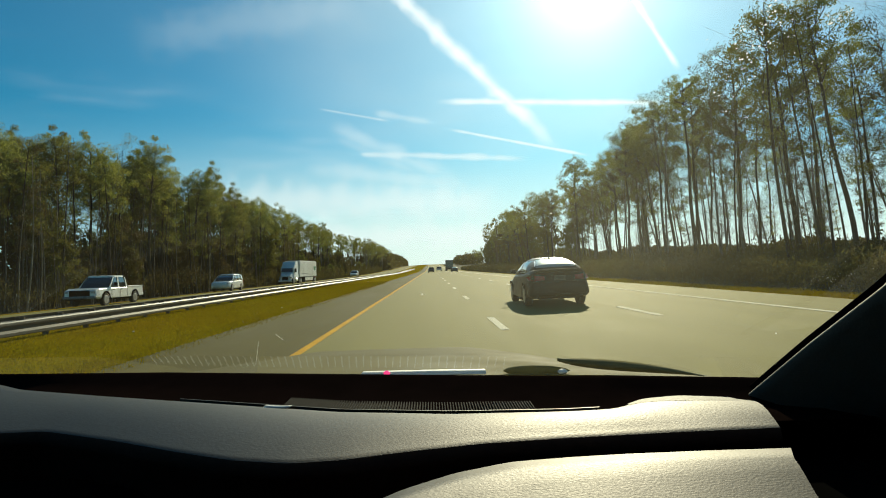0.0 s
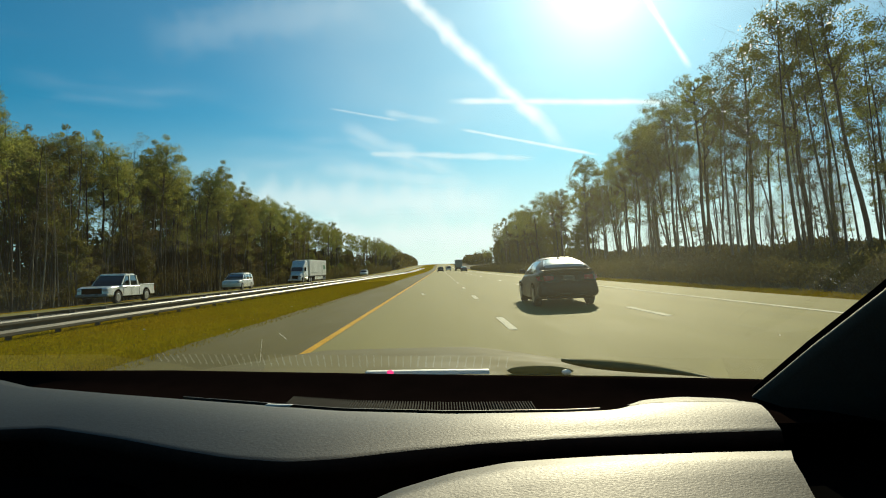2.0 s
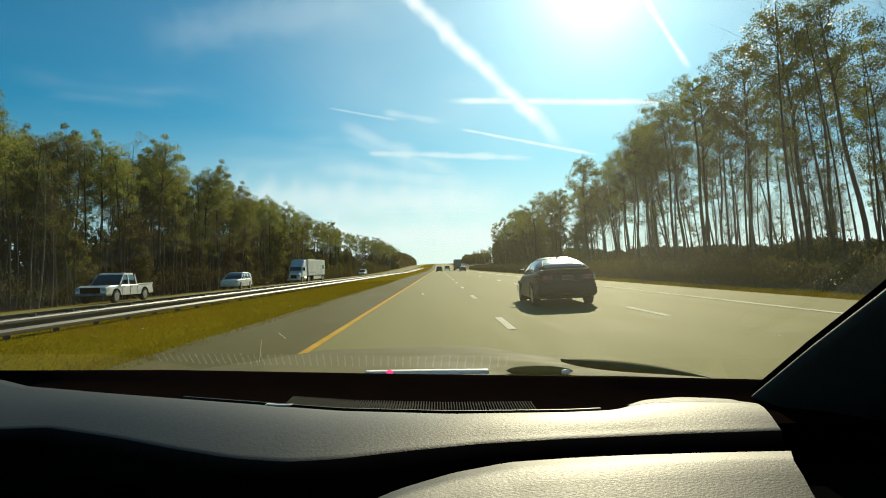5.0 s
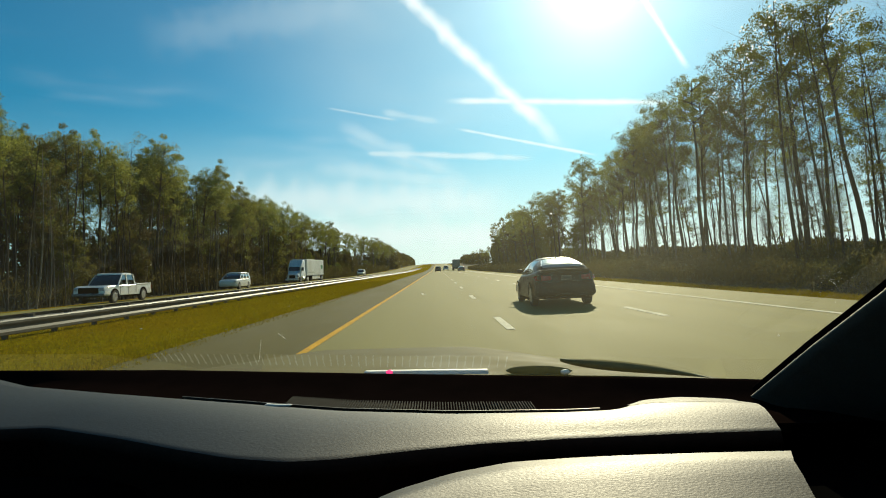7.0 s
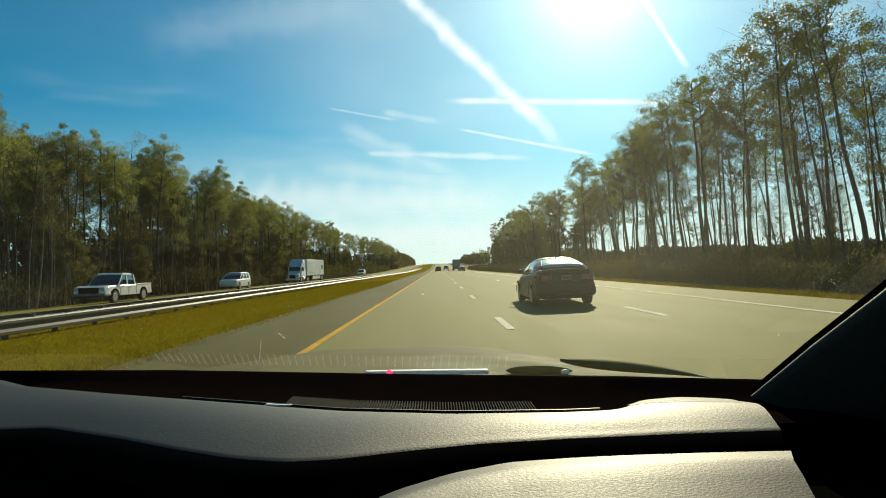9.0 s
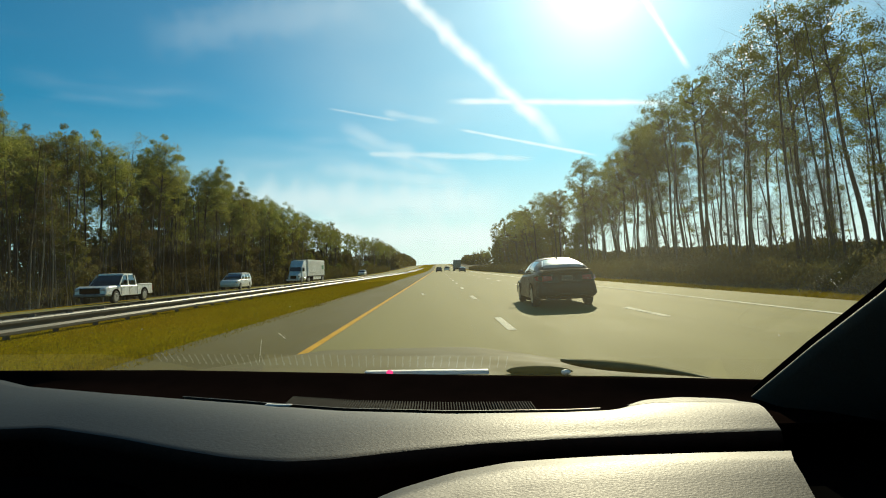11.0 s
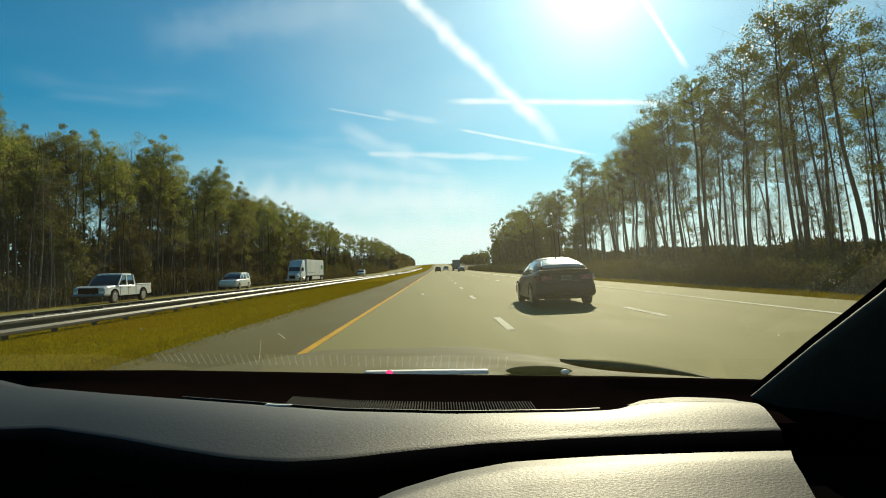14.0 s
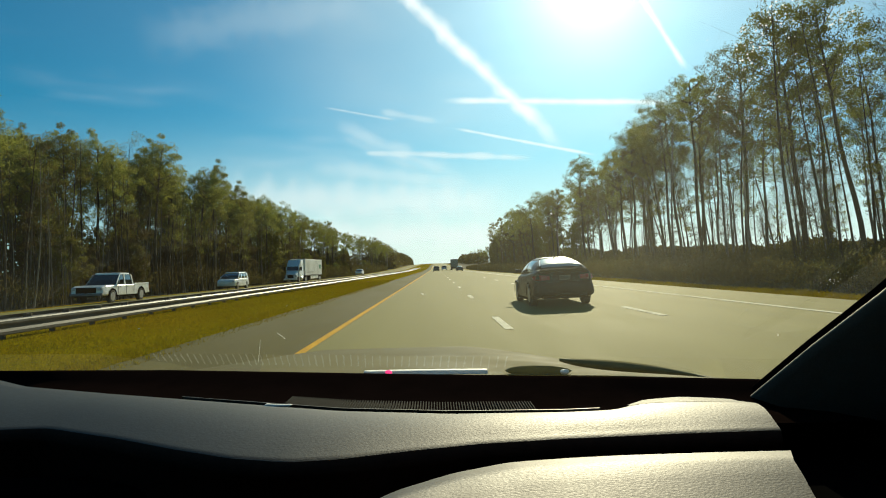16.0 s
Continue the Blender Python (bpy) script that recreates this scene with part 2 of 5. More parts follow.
CAR_GLASS = mat("tinted_car_glass", (0.020, 0.024, 0.026), (0.016, 0.019, 0.021), 3, 0.05, coat=1.0)
RUBBER = mat("tyre_rubber", (0.022, 0.022, 0.021), (0.015, 0.015, 0.015), 12, 0.85, bump=0.003, fine=60)
RIM = mat("alloy_rim", (0.45, 0.45, 0.46), (0.35, 0.35, 0.36), 8, 0.35, metal=0.9)
TAIL_RED = mat("red_tail_lamp", (0.34, 0.010, 0.016), (0.26, 0.008, 0.012), 15, 0.25, coat=0.3)
LAMP_CLEAR = mat("clear_lamp_lens", (0.40, 0.38, 0.38), (0.33, 0.31, 0.31), 15, 0.12, coat=1.0)
# plain white that paints sheen and glints
GLINT_WHITE = mat("glint_white", (0.88, 0.88, 0.84), (0.82, 0.82, 0.78), 50, 0.6)
DULL_FIN = mat("grey_outlet_fins", (0.55, 0.55, 0.50), (0.48, 0.48, 0.44), 50, 0.6)
PLATE = mat("number_plate", (0.075, 0.075, 0.070), (0.062, 0.062, 0.058), 15, 0.5)
PRINT = mat("dark_print", (0.05, 0.07, 0.06), (0.04, 0.05, 0.05), 15, 0.6)
MARK_GREEN = mat("green_mark_paint", (0.06, 0.24, 0.12), (0.05, 0.20, 0.10), 6, 0.5)
PRINT_GREY = mat("grey_print", (0.38, 0.40, 0.38), (0.32, 0.34, 0.32), 6, 0.6)
DROP = mat("dried_water_drops", (0.9, 0.9, 0.86), (0.85, 0.85, 0.8), 50, 0.3, through=0.85)
REFLECTOR = mat("white_road_reflector", (0.75, 0.75, 0.70), (0.6, 0.6, 0.57), 10, 0.25)
RED_LED = glow("red_display", (0.10, 0.004, 0.005), 0.08)
PINK_LED = glow("pink_indicator", (1.0, 0.04, 0.22), 1.1)
PALE_TEXT = glow("dim_display_bars", (0.05, 0.035, 0.035), 0.2)

# the windscreen: clear, with a painted sun-glare veil and a real surface reflection
PANE = bpy.data.materials.new("glare_veiled_windscreen")
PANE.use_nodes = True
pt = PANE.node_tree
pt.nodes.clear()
clear, glare_veil, gloss = pt.nodes.new("ShaderNodeBsdfTransparent"), pt.nodes.new("ShaderNodeBsdfTranslucent"), pt.nodes.new("ShaderNodeBsdfGlossy")
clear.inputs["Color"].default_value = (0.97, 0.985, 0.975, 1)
glare_veil.inputs["Color"].default_value = (0.84, 0.80, 0.62, 1)
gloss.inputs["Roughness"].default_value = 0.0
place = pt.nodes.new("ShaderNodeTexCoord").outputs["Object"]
veil_noise = pt.nodes.new("ShaderNodeTexNoise")
veil_noise.inputs["Scale"].default_value, veil_noise.inputs["Detail"].default_value = 2.5, 4
pt.links.new(place, veil_noise.inputs["Vector"])
# painted glare: the veil is thickest near the sun's line and thins outwards
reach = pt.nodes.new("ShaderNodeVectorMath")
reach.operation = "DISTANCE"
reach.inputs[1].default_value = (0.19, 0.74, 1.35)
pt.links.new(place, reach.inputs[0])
glare_fall = pt.nodes.new("ShaderNodeMapRange")
glare_fall.interpolation_type = "SMOOTHSTEP"
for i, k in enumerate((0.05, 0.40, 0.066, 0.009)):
    glare_fall.inputs[1 + i].default_value = k
pt.links.new(reach.outputs["Value"], glare_fall.inputs[0])
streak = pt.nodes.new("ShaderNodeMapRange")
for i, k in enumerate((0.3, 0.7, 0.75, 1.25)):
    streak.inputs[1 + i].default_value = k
pt.links.new(veil_noise.outputs["Fac"], streak.inputs[0])
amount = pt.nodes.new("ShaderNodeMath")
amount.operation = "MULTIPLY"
pt.links.new(glare_fall.outputs[0], amount.inputs[0])
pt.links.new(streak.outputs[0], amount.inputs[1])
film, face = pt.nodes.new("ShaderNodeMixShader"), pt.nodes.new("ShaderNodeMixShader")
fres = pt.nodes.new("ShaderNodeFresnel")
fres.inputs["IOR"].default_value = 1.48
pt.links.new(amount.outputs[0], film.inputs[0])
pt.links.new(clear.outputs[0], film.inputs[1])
pt.links.new(glare_veil.outputs[0], film.inputs[2])
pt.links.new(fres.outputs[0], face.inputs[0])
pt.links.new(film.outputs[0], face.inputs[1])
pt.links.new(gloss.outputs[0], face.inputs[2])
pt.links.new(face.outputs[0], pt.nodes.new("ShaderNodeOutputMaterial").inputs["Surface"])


# ---- building helpers ----
def link_mesh(name, verts, faces, material, parent=None, label="", smooth=False):
    me = bpy.data.meshes.new(name)
    me.from_pydata([tuple(v) for v in verts], [], faces)
    me.materials.append(material)
    if smooth:
        me.polygons.foreach_set("use_smooth", [True] * len(me.polygons))
    me.update()
    ob = new(name, me)
    if parent:
        ob.parent = parent
    if label:
        tagged(ob, label=label)
    return ob


def part(name, bm, material, parent=None, label="", smooth=False):
    bmesh.ops.recalc_face_normals(bm, faces=bm.faces)
    me = bpy.data.meshes.new(name)
    bm.to_mesh(me)
    bm.free()
    me.materials.append(material)
    if smooth:
        me.polygons.foreach_set("use_smooth", [True] * len(me.polygons))
    ob = new(name, me)
    if parent:
        ob.parent = parent
    if label:
        tagged(ob, label=label)
    return ob


def box(x0, x1, y0, y1, z0, z1, bevel=0.0, seg=2):
    bm = bmesh.new()
    bmesh.ops.create_cube(bm, size=1, matrix=Matrix.Translation(((x0 + x1) / 2, (y0 + y1) / 2, (z0 + z1) / 2)) @ Matrix.Diagonal((x1 - x0, y1 - y0, z1 - z0, 1)))
    if bevel:
        bmesh.ops.bevel(bm, geom=bm.edges[:], offset=bevel, segments=seg, affect="EDGES", profile=0.5)
    return bm


def merge(*bms):
    out = bmesh.new()
    for b in bms:
        me = bpy.data.meshes.new("tmp")
        b.to_mesh(me)
        b.free()
        out.from_mesh(me)
        bpy.data.meshes.remove(me)
    return out


def loft(rings, caps=True, closed=True):
    """A skin through rings of points, each ring of the same length."""
    bm = bmesh.new()
    vs = [[bm.verts.new(p) for p in ring] for ring in rings]
    n = len(rings[0])
    for a, b in zip(vs, vs[1:]):
        for i in range(n if closed else n - 1):
            bm.faces.new((a[i], a[(i + 1) % n], b[(i + 1) % n], b[i]))
    if caps and closed:
        bm.faces.new(vs[0][::-1])
        bm.faces.new(vs[-1])
    return bm


def smooth_line(pts, count):
    """Points spread evenly along x on a smooth curve through pts (x rising)."""
    xs, ys = np.array([p[0] for p in pts]), np.array([p[1] for p in pts])
    at = np.linspace(xs[0], xs[-1], count)
    y = np.interp(at, xs, ys)
    for _ in range(2):
        y[1:-1] = (y[:-2] + 2 * y[1:-1] + y[2:]) / 4
    return list(zip(at, y))


def thing(name, label, category, at=(0, 0, 0), group="", kind=""):
    ob = new(name)
    ob.location = at
    return tagged(ob, label, category, group, kind)


# ---- the lie of the land ----
CROSS = [(-900, -1.5), (-60, -1.5), (-40, -1.45), (-33, -1.36), (-30.6, -1.22), (-20.4, -0.40), (-17, -0.30), (-13.5, -0.34), (-11, -0.22), (-9.3, -0.15), (-7, -0.07), (-4.7, -0.02), (-2.1, 0.0),
         (1.5, 0.0), (5.15, 0.09), (8.8, 0.075), (12.1, 0.06), (14, 0.02), (22, 0.15), (60, 0.2), (900, 0.2)]
CX, CZ = [c[0] for c in CROSS], [c[1] for c in CROSS]
YS = [-60, -20, 0, 6, 10, 15, 20, 30, 40, 55, 70, 90, 120, 160, 200, 240, 280, 330, 390, 460, 540, 630, 730, 850, 1000, 1400, 2400, 4500]


def land(x, y):
    """Height of the ground: level near by, then a long gentle rise far ahead."""
    s = min(max((y - 180) / 820, 0), 1)
    return float(np.interp(x, CX, CZ)) + 7.5 * s * s * (3 - 2 * s)


def strip(name, x0, x1, lift, material, label, y0=-60, y1=1400, skirt=0.0):
    xs = sorted({x0, x1, *[c for c in CX if x0 < c < x1]})
    ys = [y0] + [y for y in YS if y0 < y < y1] + [y1]
    verts = [(x, y, land(x, y) + lift) for y in ys for x in xs]
    n = len(xs)
    faces = [(j * n + i, j * n + i + 1, (j + 1) * n + i + 1, (j + 1) * n + i) for j in range(len(ys) - 1) for i in range(n - 1)]
    return tagged(link_mesh(name, verts, faces, material), label, "", "", "structure")


gx = [-900, -400, -200, -120, -80, -60, -50, -40, -36.5, -33, -30.6, -20.4, -17, -13.5, -12, -11, -9.3, -7, -4.7, -2.1, 1.5, 5.15, 8.8, 12.1, 13, 14, 18, 22, 40, 60, 120, 250, 500, 900]
gv = [(x, y, land(x, y)) for y in YS for x in gx]
gn = len(gx)
ground = link_mesh("ground", gv, [(j * gn + i, j * gn + i + 1, (j + 1) * gn + i + 1, (j + 1) * gn + i) for j in range(len(YS) - 1) for i in range(gn - 1)], SOIL)
tagged(ground, "forest floor of brown leaf litter and low growth", "ground", "", "structure")
strip("median_grass", -16.6, -4.55, 0.012, TURF, "mown grass median, yellow-green with dry orange patches")
strip("verge_grass", 12.0, 13.7, 0.012, TURF, "narrow strip of dry grass beside the road")
strip("verge_grass", -33.4, -30.4, 0.012, TURF, "grass strip along the far carriageway")
strip("road", -2.12, 9.0, 0.022, ASPHALT, "sunlit worn grey-olive asphalt of three lanes")
strip("inner_shoulder", -4.7, -2.12, 0.020, SHOULDER, "darker asphalt shoulder beside the yellow line")
strip("outer_shoulder", 9.0, 12.1, 0.020, ASPHALT, "pale asphalt outer shoulder")
strip("far_carriageway", -30.6, -16.4, 0.020, ASPHALT, "grey asphalt carriageway for oncoming traffic")
strip("yellow_edge_line", -2.19, -2.05, 0.030, YELLOW, "worn solid yellow edge line", -10, 900)
strip("white_edge_line", 8.73, 8.94, 0.030, WHITE_LINE, "solid white edge line beside the shoulder", -10, 900)
strip("far_edge_line", -29.4, -29.25, 0.030, WHITE_LINE, "white edge line of the far carriageway", 0, 600)
strip("far_yellow_line", -18.3, -18.15, 0.030, YELLOW, "yellow edge line of the far carriageway", 0, 600)
for lane, x, first in (("inner", 1.46, 12.3), ("outer", 5.10, 13.6)):
    for k in range(0, 28):
        y = first + 12.19 * k
        tagged(strip("lane_dash", x - 0.088, x + 0.088, 0.030, WHITE_LINE, "broken white lane line dash", y, y + 3.05), group="%s lane dashes" % lane)

# ---- guard rail in the median ----
def make_rail(x, face, label):
    """A W-shaped beam along the road on dark posts; face +1 looks towards +x."""
    rail = thing("guard_rail", label, "guard rail", group="median guard rails")
    shape = [(0.030, 0.130), (0.080, 0.148), (0.085, 0.214), (0.012, 0.274), (0.012, 0.346), (0.085, 0.406), (0.085, 0.460), (0.055, 0.492), (0.0, 0.500)]
    rings = []
    for y in [7.0] + [v for v in YS if 7.0 < v < 400.0] + [400.0]:
        g = land(x, y)
        out = [(x + face * (0.10 + a), y, g + b) for a, b in shape]
        inn = [(x + face * (0.094 + a), y, g + b - 0.004) for a, b in reversed(shape)]
        rings.append(out + inn)
    part("beam", loft(rings), STEEL, rail)
    post = box(-0.065, 0.065, -0.045, 0.045, -0.40, 0.485, 0.008, 1)
    block = box(-0.052, 0.052, -0.05, 0.05, 0.16, 0.485, 0.008, 1)
    shared = {}
    for k in range(130):
        y = 9.0 + 1.905 * k
        for nm, bm, off in (("post", post, -0.07), ("spacer", block, 0.05)):
            if nm in shared:
                o = new(nm, shared[nm])
                o.parent = rail
            else:
                o = part(nm, bm, WOOD_POST, rail)
                shared[nm] = o.data
            o.location = (x + face * off, y, land(x, y))
    return rail


make_rail(-10.3, 1, "galvanised steel guard rail on dark posts in the median grass")
make_rail(-12.3, -1, "second steel guard rail seen from behind, its top edge sunlit")

# ---- the car that carries the camera: dashboard, windscreen, pillar, bonnet ----
car = thing("car_interior", "dark car interior with grained dashboard seen behind the windscreen", "car")
TOP = 1.10
FRONT = [(-1.00, 1.27), (-0.864, 1.214), (-0.754, 1.131), (-0.552, 1.042), (-0.331, 0.952), (-0.144, 0.876), (0.016, 0.842), (0.169, 0.833), (0.232, 0.838), (0.262, 0.858), (0.290, 0.889), (0.352, 0.905), (0.415, 0.884), (0.436, 0.862)]
REAR = [(-1.00, 0.82), (-0.582, 0.817), (-0.527, 0.820), (-0.401, 0.758), (-0.311, 0.706), (-0.232, 0.665), (-0.166, 0.646), (-0.109, 0.652), (-0.05, 0.671), (0.044, 0.695), (0.142, 0.706), (0.277, 0.715), (0.436, 0.719)]
N = 161
front, rear = smooth_line(FRONT, N), smooth_line(REAR, N)
rings = []
for (x, yf), (_, yr) in zip(front, rear):
    # front lip, gently crowned top, rolled rear edge, then a face dropping into shade
    depth = 0.020 + 0.30 * min(max((-x - 0.02) / 0.16, 0), 1)
    r = 0.017
    ring = [(x, yf + 0.004, TOP - 0.020), (x, yf + 0.003, TOP - 0.004), (x, yf - 0.002, TOP)]
    for k in range(1, 9):
        s = k / 9
        ring.append((x, yf + (yr + r - yf) * s, TOP + 0.009 * math.sin(math.pi * s)))
    for k in range(0, 7):
        a = math.pi / 2 * k / 6
        ring.append((x, yr + r - r * math.sin(a), TOP - r + r * math.cos(a)))
    ring += [(x, yr + 0.004, TOP - 0.026), (x, yr + 0.012, TOP - 0.030 - depth * 0.3), (x, yr + 0.03, TOP - 0.034 - depth)]
    skew = 0.034 * min(max((x - 0.22) / 0.216, 0), 1) ** 2
    rings.append([(px - skew * min(max((yf - py) / (yf - yr), 0), 1), py, pz) for px, py, pz in ring])
part("dashboard_face", loft([r[-8:] for r in rings], caps=False, closed=False), FACE, car, "dark brown face below the dashboard's rolled edge", smooth=True)
dash = part("dashboard_pad", loft([r[:-7] for r in rings], caps=False, closed=False), DASH, car, "dark grey grained dashboard top lit by the sun", smooth=True)

# thin duller rim along the pad's front edge beside the pillar
rings = []
fx, fy, ry = [p[0] for p in front], [p[1] for p in front], [p[1] for p in rear]
for k in range(21):
    x = 0.262 + 0.156 * k / 20
    yf, yr = float(np.interp(x, fx, fy)), float(np.interp(x, fx, ry))
    low = min(float(np.interp(x, (0.262, 0.311, 0.418), (0.8465, 0.842, 0.831))), yf - 0.004)
    ring = []
    for j in range(5):
        y = yf - 0.003 + (low - yf + 0.003) * j / 4
        s = max(0.0, (yf - y) / (yf - yr - 0.017))
        ring.append((x - 0.034 * min(max((x - 0.22) / 0.216, 0), 1) ** 2 * s, y, TOP + 0.009 * math.sin(math.pi * s) + 0.0014 - 0.00028 * j))
    rings.append(ring)
part("pad_rim", loft(rings, caps=False, closed=False), RIM_TRIM, dash, "thin duller grey rim", smooth=True)

# the recess in front of the pad, with the demister slots
BAND = [(-1.05, 1.345), (-0.948, 1.331), (-0.563, 1.282), (-0.196, 1.196), (0.126, 1.121), (0.413, 1.062), (0.533, 1.030), (0.62, 1.0)]
far_edge = smooth_line(BAND, N)
rings = []
for (x, yb), (u, yf) in zip(far_edge, [(p[0], p[1]) for p in smooth_line(FRONT, N)]):
    yf = float(np.interp(x, [p[0] for p in front], [p[1] for p in front]))
    rings.append([(x, yf - 0.03, TOP - 0.022), (x, yf + 0.02, TOP - 0.020), (x, yf + (yb - yf) * 0.45, TOP - 0.026), (x, yf + (yb - yf) * 0.8, TOP - 0.012), (x, yb - 0.012, TOP - 0.002), (x, yb, TOP), (x, yb + 0.012, TOP - 0.004), (x, yb + 0.02, TOP - 0.08)])
cowl = part("demister_recess", loft(rings, caps=False, closed=False), BLACK_TRIM, car, "black plastic trough along the foot of the windscreen", smooth=True)
for k, dy in ((0, 0.010), (1, 0.020)):
    line = [(x, y + dy) for x, y in front if -0.42 < x < 0.225]
    part("trim_line", loft([[(x, y - 0.0014, TOP - 0.012), (x, y + 0.0014, TOP - 0.012), (x, y + 0.0014, TOP + 0.0015 - k * 0.004), (x, y - 0.0014, TOP + 0.0015 - k * 0.004)] for x, y in line]), DASH, cowl, "thin pale edge of the grille")
slat_me = None
for k in range(92):
    x = -0.250 + 0.0043 * k
    y = float(np.interp(x, [p[0] for p in front], [p[1] for p in front])) + 0.026
    if slat_me is None:
        o = part("slat", box(-0.0007, 0.0007, 0.0, 0.105, -0.020, -0.013), SLAT, cowl)
        slat_me = o.data
    else:
        o = new("slat", slat_me)
        o.parent = cowl
    o.location = (x, y, TOP)

# raised end of the pad beside the pillar, glove box lid below the lip
LEDGE = [(-0.12, 0.50), (-0.082, 0.550), (-0.045, 0.597), (0.011, 0.642), (0.073, 0.672), (0.137, 0.681), (0.201, 0.686), (0.297, 0.688), (0.392, 0.687)]
rings = []
for x, y in smooth_line(LEDGE, 81):
    ring = [(x, y + 0.006, 1.03), (x, y + 0.005, 1.080), (x, y, 1.086)]
    for k in range(1, 13):
        s = k / 12
        yy = y - (y - 0.30) * s
        xx = x - 0.006 * max(0.0, x) / 0.39 - 0.30 * (0.687 - yy) * max(0.0, (x - 0.25) / 0.142)
        ring.append((xx, yy, 1.087 - 0.14 * (y - yy) * min(1.0, 4 * s)))
    rings.append(ring)
part("glove_box_lid", loft(rings, caps=False, closed=False), DASH, car, "grey grained glove box lid catching sun", smooth=True)
# shade on the lower dashboard comes from its near-black colour
part("lower_dashboard", merge(box(-1.0, 0.40, 0.735, 0.80, 0.45, 1.045, 0.01), box(-0.99, -0.14, 0.50, 0.62, 0.40, 0.93, 0.03)), LINING, car, "lower dashboard with its shade put in as near-black colour")

# small sensor on the pad's front edge (chrome glint painted white), indicator, dim display
sensor = part("sun_sensor", loft([[(-0.262 + 0.040 * s + 0.004 * math.cos(a), 0.922 - 0.010 * s + 0.005 * math.sin(a) - 0.004 * math.sin(math.pi * s), TOP + 0.001 + 0.0022 * math.cos(a)) for a in [math.tau * k / 8 for k in range(8)]] for s in [i / 8 for i in range(9)]]), GLINT_WHITE, car, "small sensor trim with its chrome glint put in as white", smooth=True)
bm = bmesh.new()
bmesh.ops.create_uvsphere(bm, u_segments=12, v_segments=8, radius=0.0062, matrix=Matrix.Translation((-0.1075, 1.310, 1.0790)) @ Matrix.Diagonal((1.2, 1, 0.9, 1)))
part("indicator_light", bm, PINK_LED, car, "small glowing pink indicator", smooth=True)
display = part("display", box(-0.272, -0.224, 0.620, 0.632, 1.020, 1.064), LINING, car, "dim red display with unreadable lines")
part("screen", box(-0.266, -0.232, 0.6185, 0.6195, 1.026, 1.054), RED_LED, display)
for x0, x1, z in ((-0.264, -0.246, 1.0600), (-0.262, -0.234, 1.0570)):
    part("text_bar", box(x0, x1, 0.6170, 0.6180, z - 0.0014, z + 0.0014), PALE_TEXT, display)

# pillar trim: a rounded beam that rises backwards along the windscreen's edge
LINE = [Vector((0.490, 1.085, 1.020)), Vector((0.496, 1.060, 1.045)), Vector((0.514, 1.0, 1.075)), Vector((0.543, 0.87, 1.177)), Vector((0.554, 0.75, 1.254)), Vector((0.552, 0.60, 1.345)), Vector((0.535, 0.42, 1.455)), Vector((0.505, 0.25, 1.55))]


def beam_along(line, shape, bow=0.0):
    rings = []
    for i, p in enumerate(line):
        t = (line[min(i + 1, len(line) - 1)] - line[max(i - 1, 0)]).normalized()
        side = Vector((1, 0.25, 0))
        side = (side - t * side.dot(t)).normalized()
        up = t.cross(side).normalized()
        if up.z < 0:
            up = -up
        rings.append([p + side * a + up * b for a, b in shape])
    return loft(rings)


fine_line = []
for i in range(len(LINE) - 1):
    for k in range(6):
        fine_line.append(LINE[i].lerp(LINE[i + 1], k / 6))
fine_line.append(LINE[-1])
round_shape = [(0.0, -0.005), (0.004, 0.0), (0.012, 0.003), (0.05, 0.0), (0.10, -0.02), (0.14, -0.05), (0.14, -0.16), (0.09, -0.13), (0.05, -0.085), (0.02, -0.04), (0.006, -0.016)]
part("pillar_trim", beam_along([p + Vector((-0.020, -0.012, 0.003)) for p in fine_line], round_shape), PILLAR_TRIM, car, "charcoal windscreen pillar trim", smooth=True)
part("pillar_seal", beam_along([p + Vector((-0.004, 0.02, 0.0)) for p in fine_line], [(0, -0.006), (0.0, 0.003), (0.003, 0.005), (0.007, 0.004), (0.008, -0.012)]), BLACK_TRIM, car, "black rubber windscreen seal", smooth=True)


def side_wall(x0, x1):
    prof = [(1.32, 0.85), (1.15, 1.00), (0.90, 1.10), (0.60, 1.28), (0.31, 1.52), (0.30, 1.64), (-1.3, 1.72), (-1.3, 0.3), (1.32, 0.3)]
    return loft([[(x, y, z) for y, z in prof] for x in (x0, x1)])


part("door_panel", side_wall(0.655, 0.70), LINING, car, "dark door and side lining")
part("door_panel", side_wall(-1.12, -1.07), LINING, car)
# added block over a stray wedge of light, coloured as shade
part("dashboard_end", box(0.405, 0.66, 0.28, 0.99, 0.40, 1.03, 0.01), LINING, car, "added near-black block closing the gap at the dashboard's end")
# unseen plain shell, added to keep sky light off the lower faces
part("headliner", box(-1.12, 0.70, -1.3, 0.30, 1.64, 1.72, 0.01), LINING, car, "unseen dark headliner shutting out sky light")
part("rear_lining", box(-1.12, 0.70, -1.34, -1.29, 0.3, 1.72, 0.01), LINING, car)
part("cabin_floor", box(-1.12, 0.70, -1.3, 1.32, 0.25, 0.30, 0.01), LINING, car)


# plain painted skin outside the lining
for x in (0.704, -1.145):
    part("body_side", side_wall(x, x + 0.02), HOOD_PAINT, car, "plain painted outer side of the car")
part("roof_panel", box(-1.14, 0.722, -1.34, 0.31, 1.724, 1.75, 0.012), HOOD_PAINT, car, "plain painted roof")
part("tail_panel", box(-1.14, 0.722, -1.38, -1.345, 0.30, 1.722, 0.012), HOOD_PAINT, car, "plain painted tail")

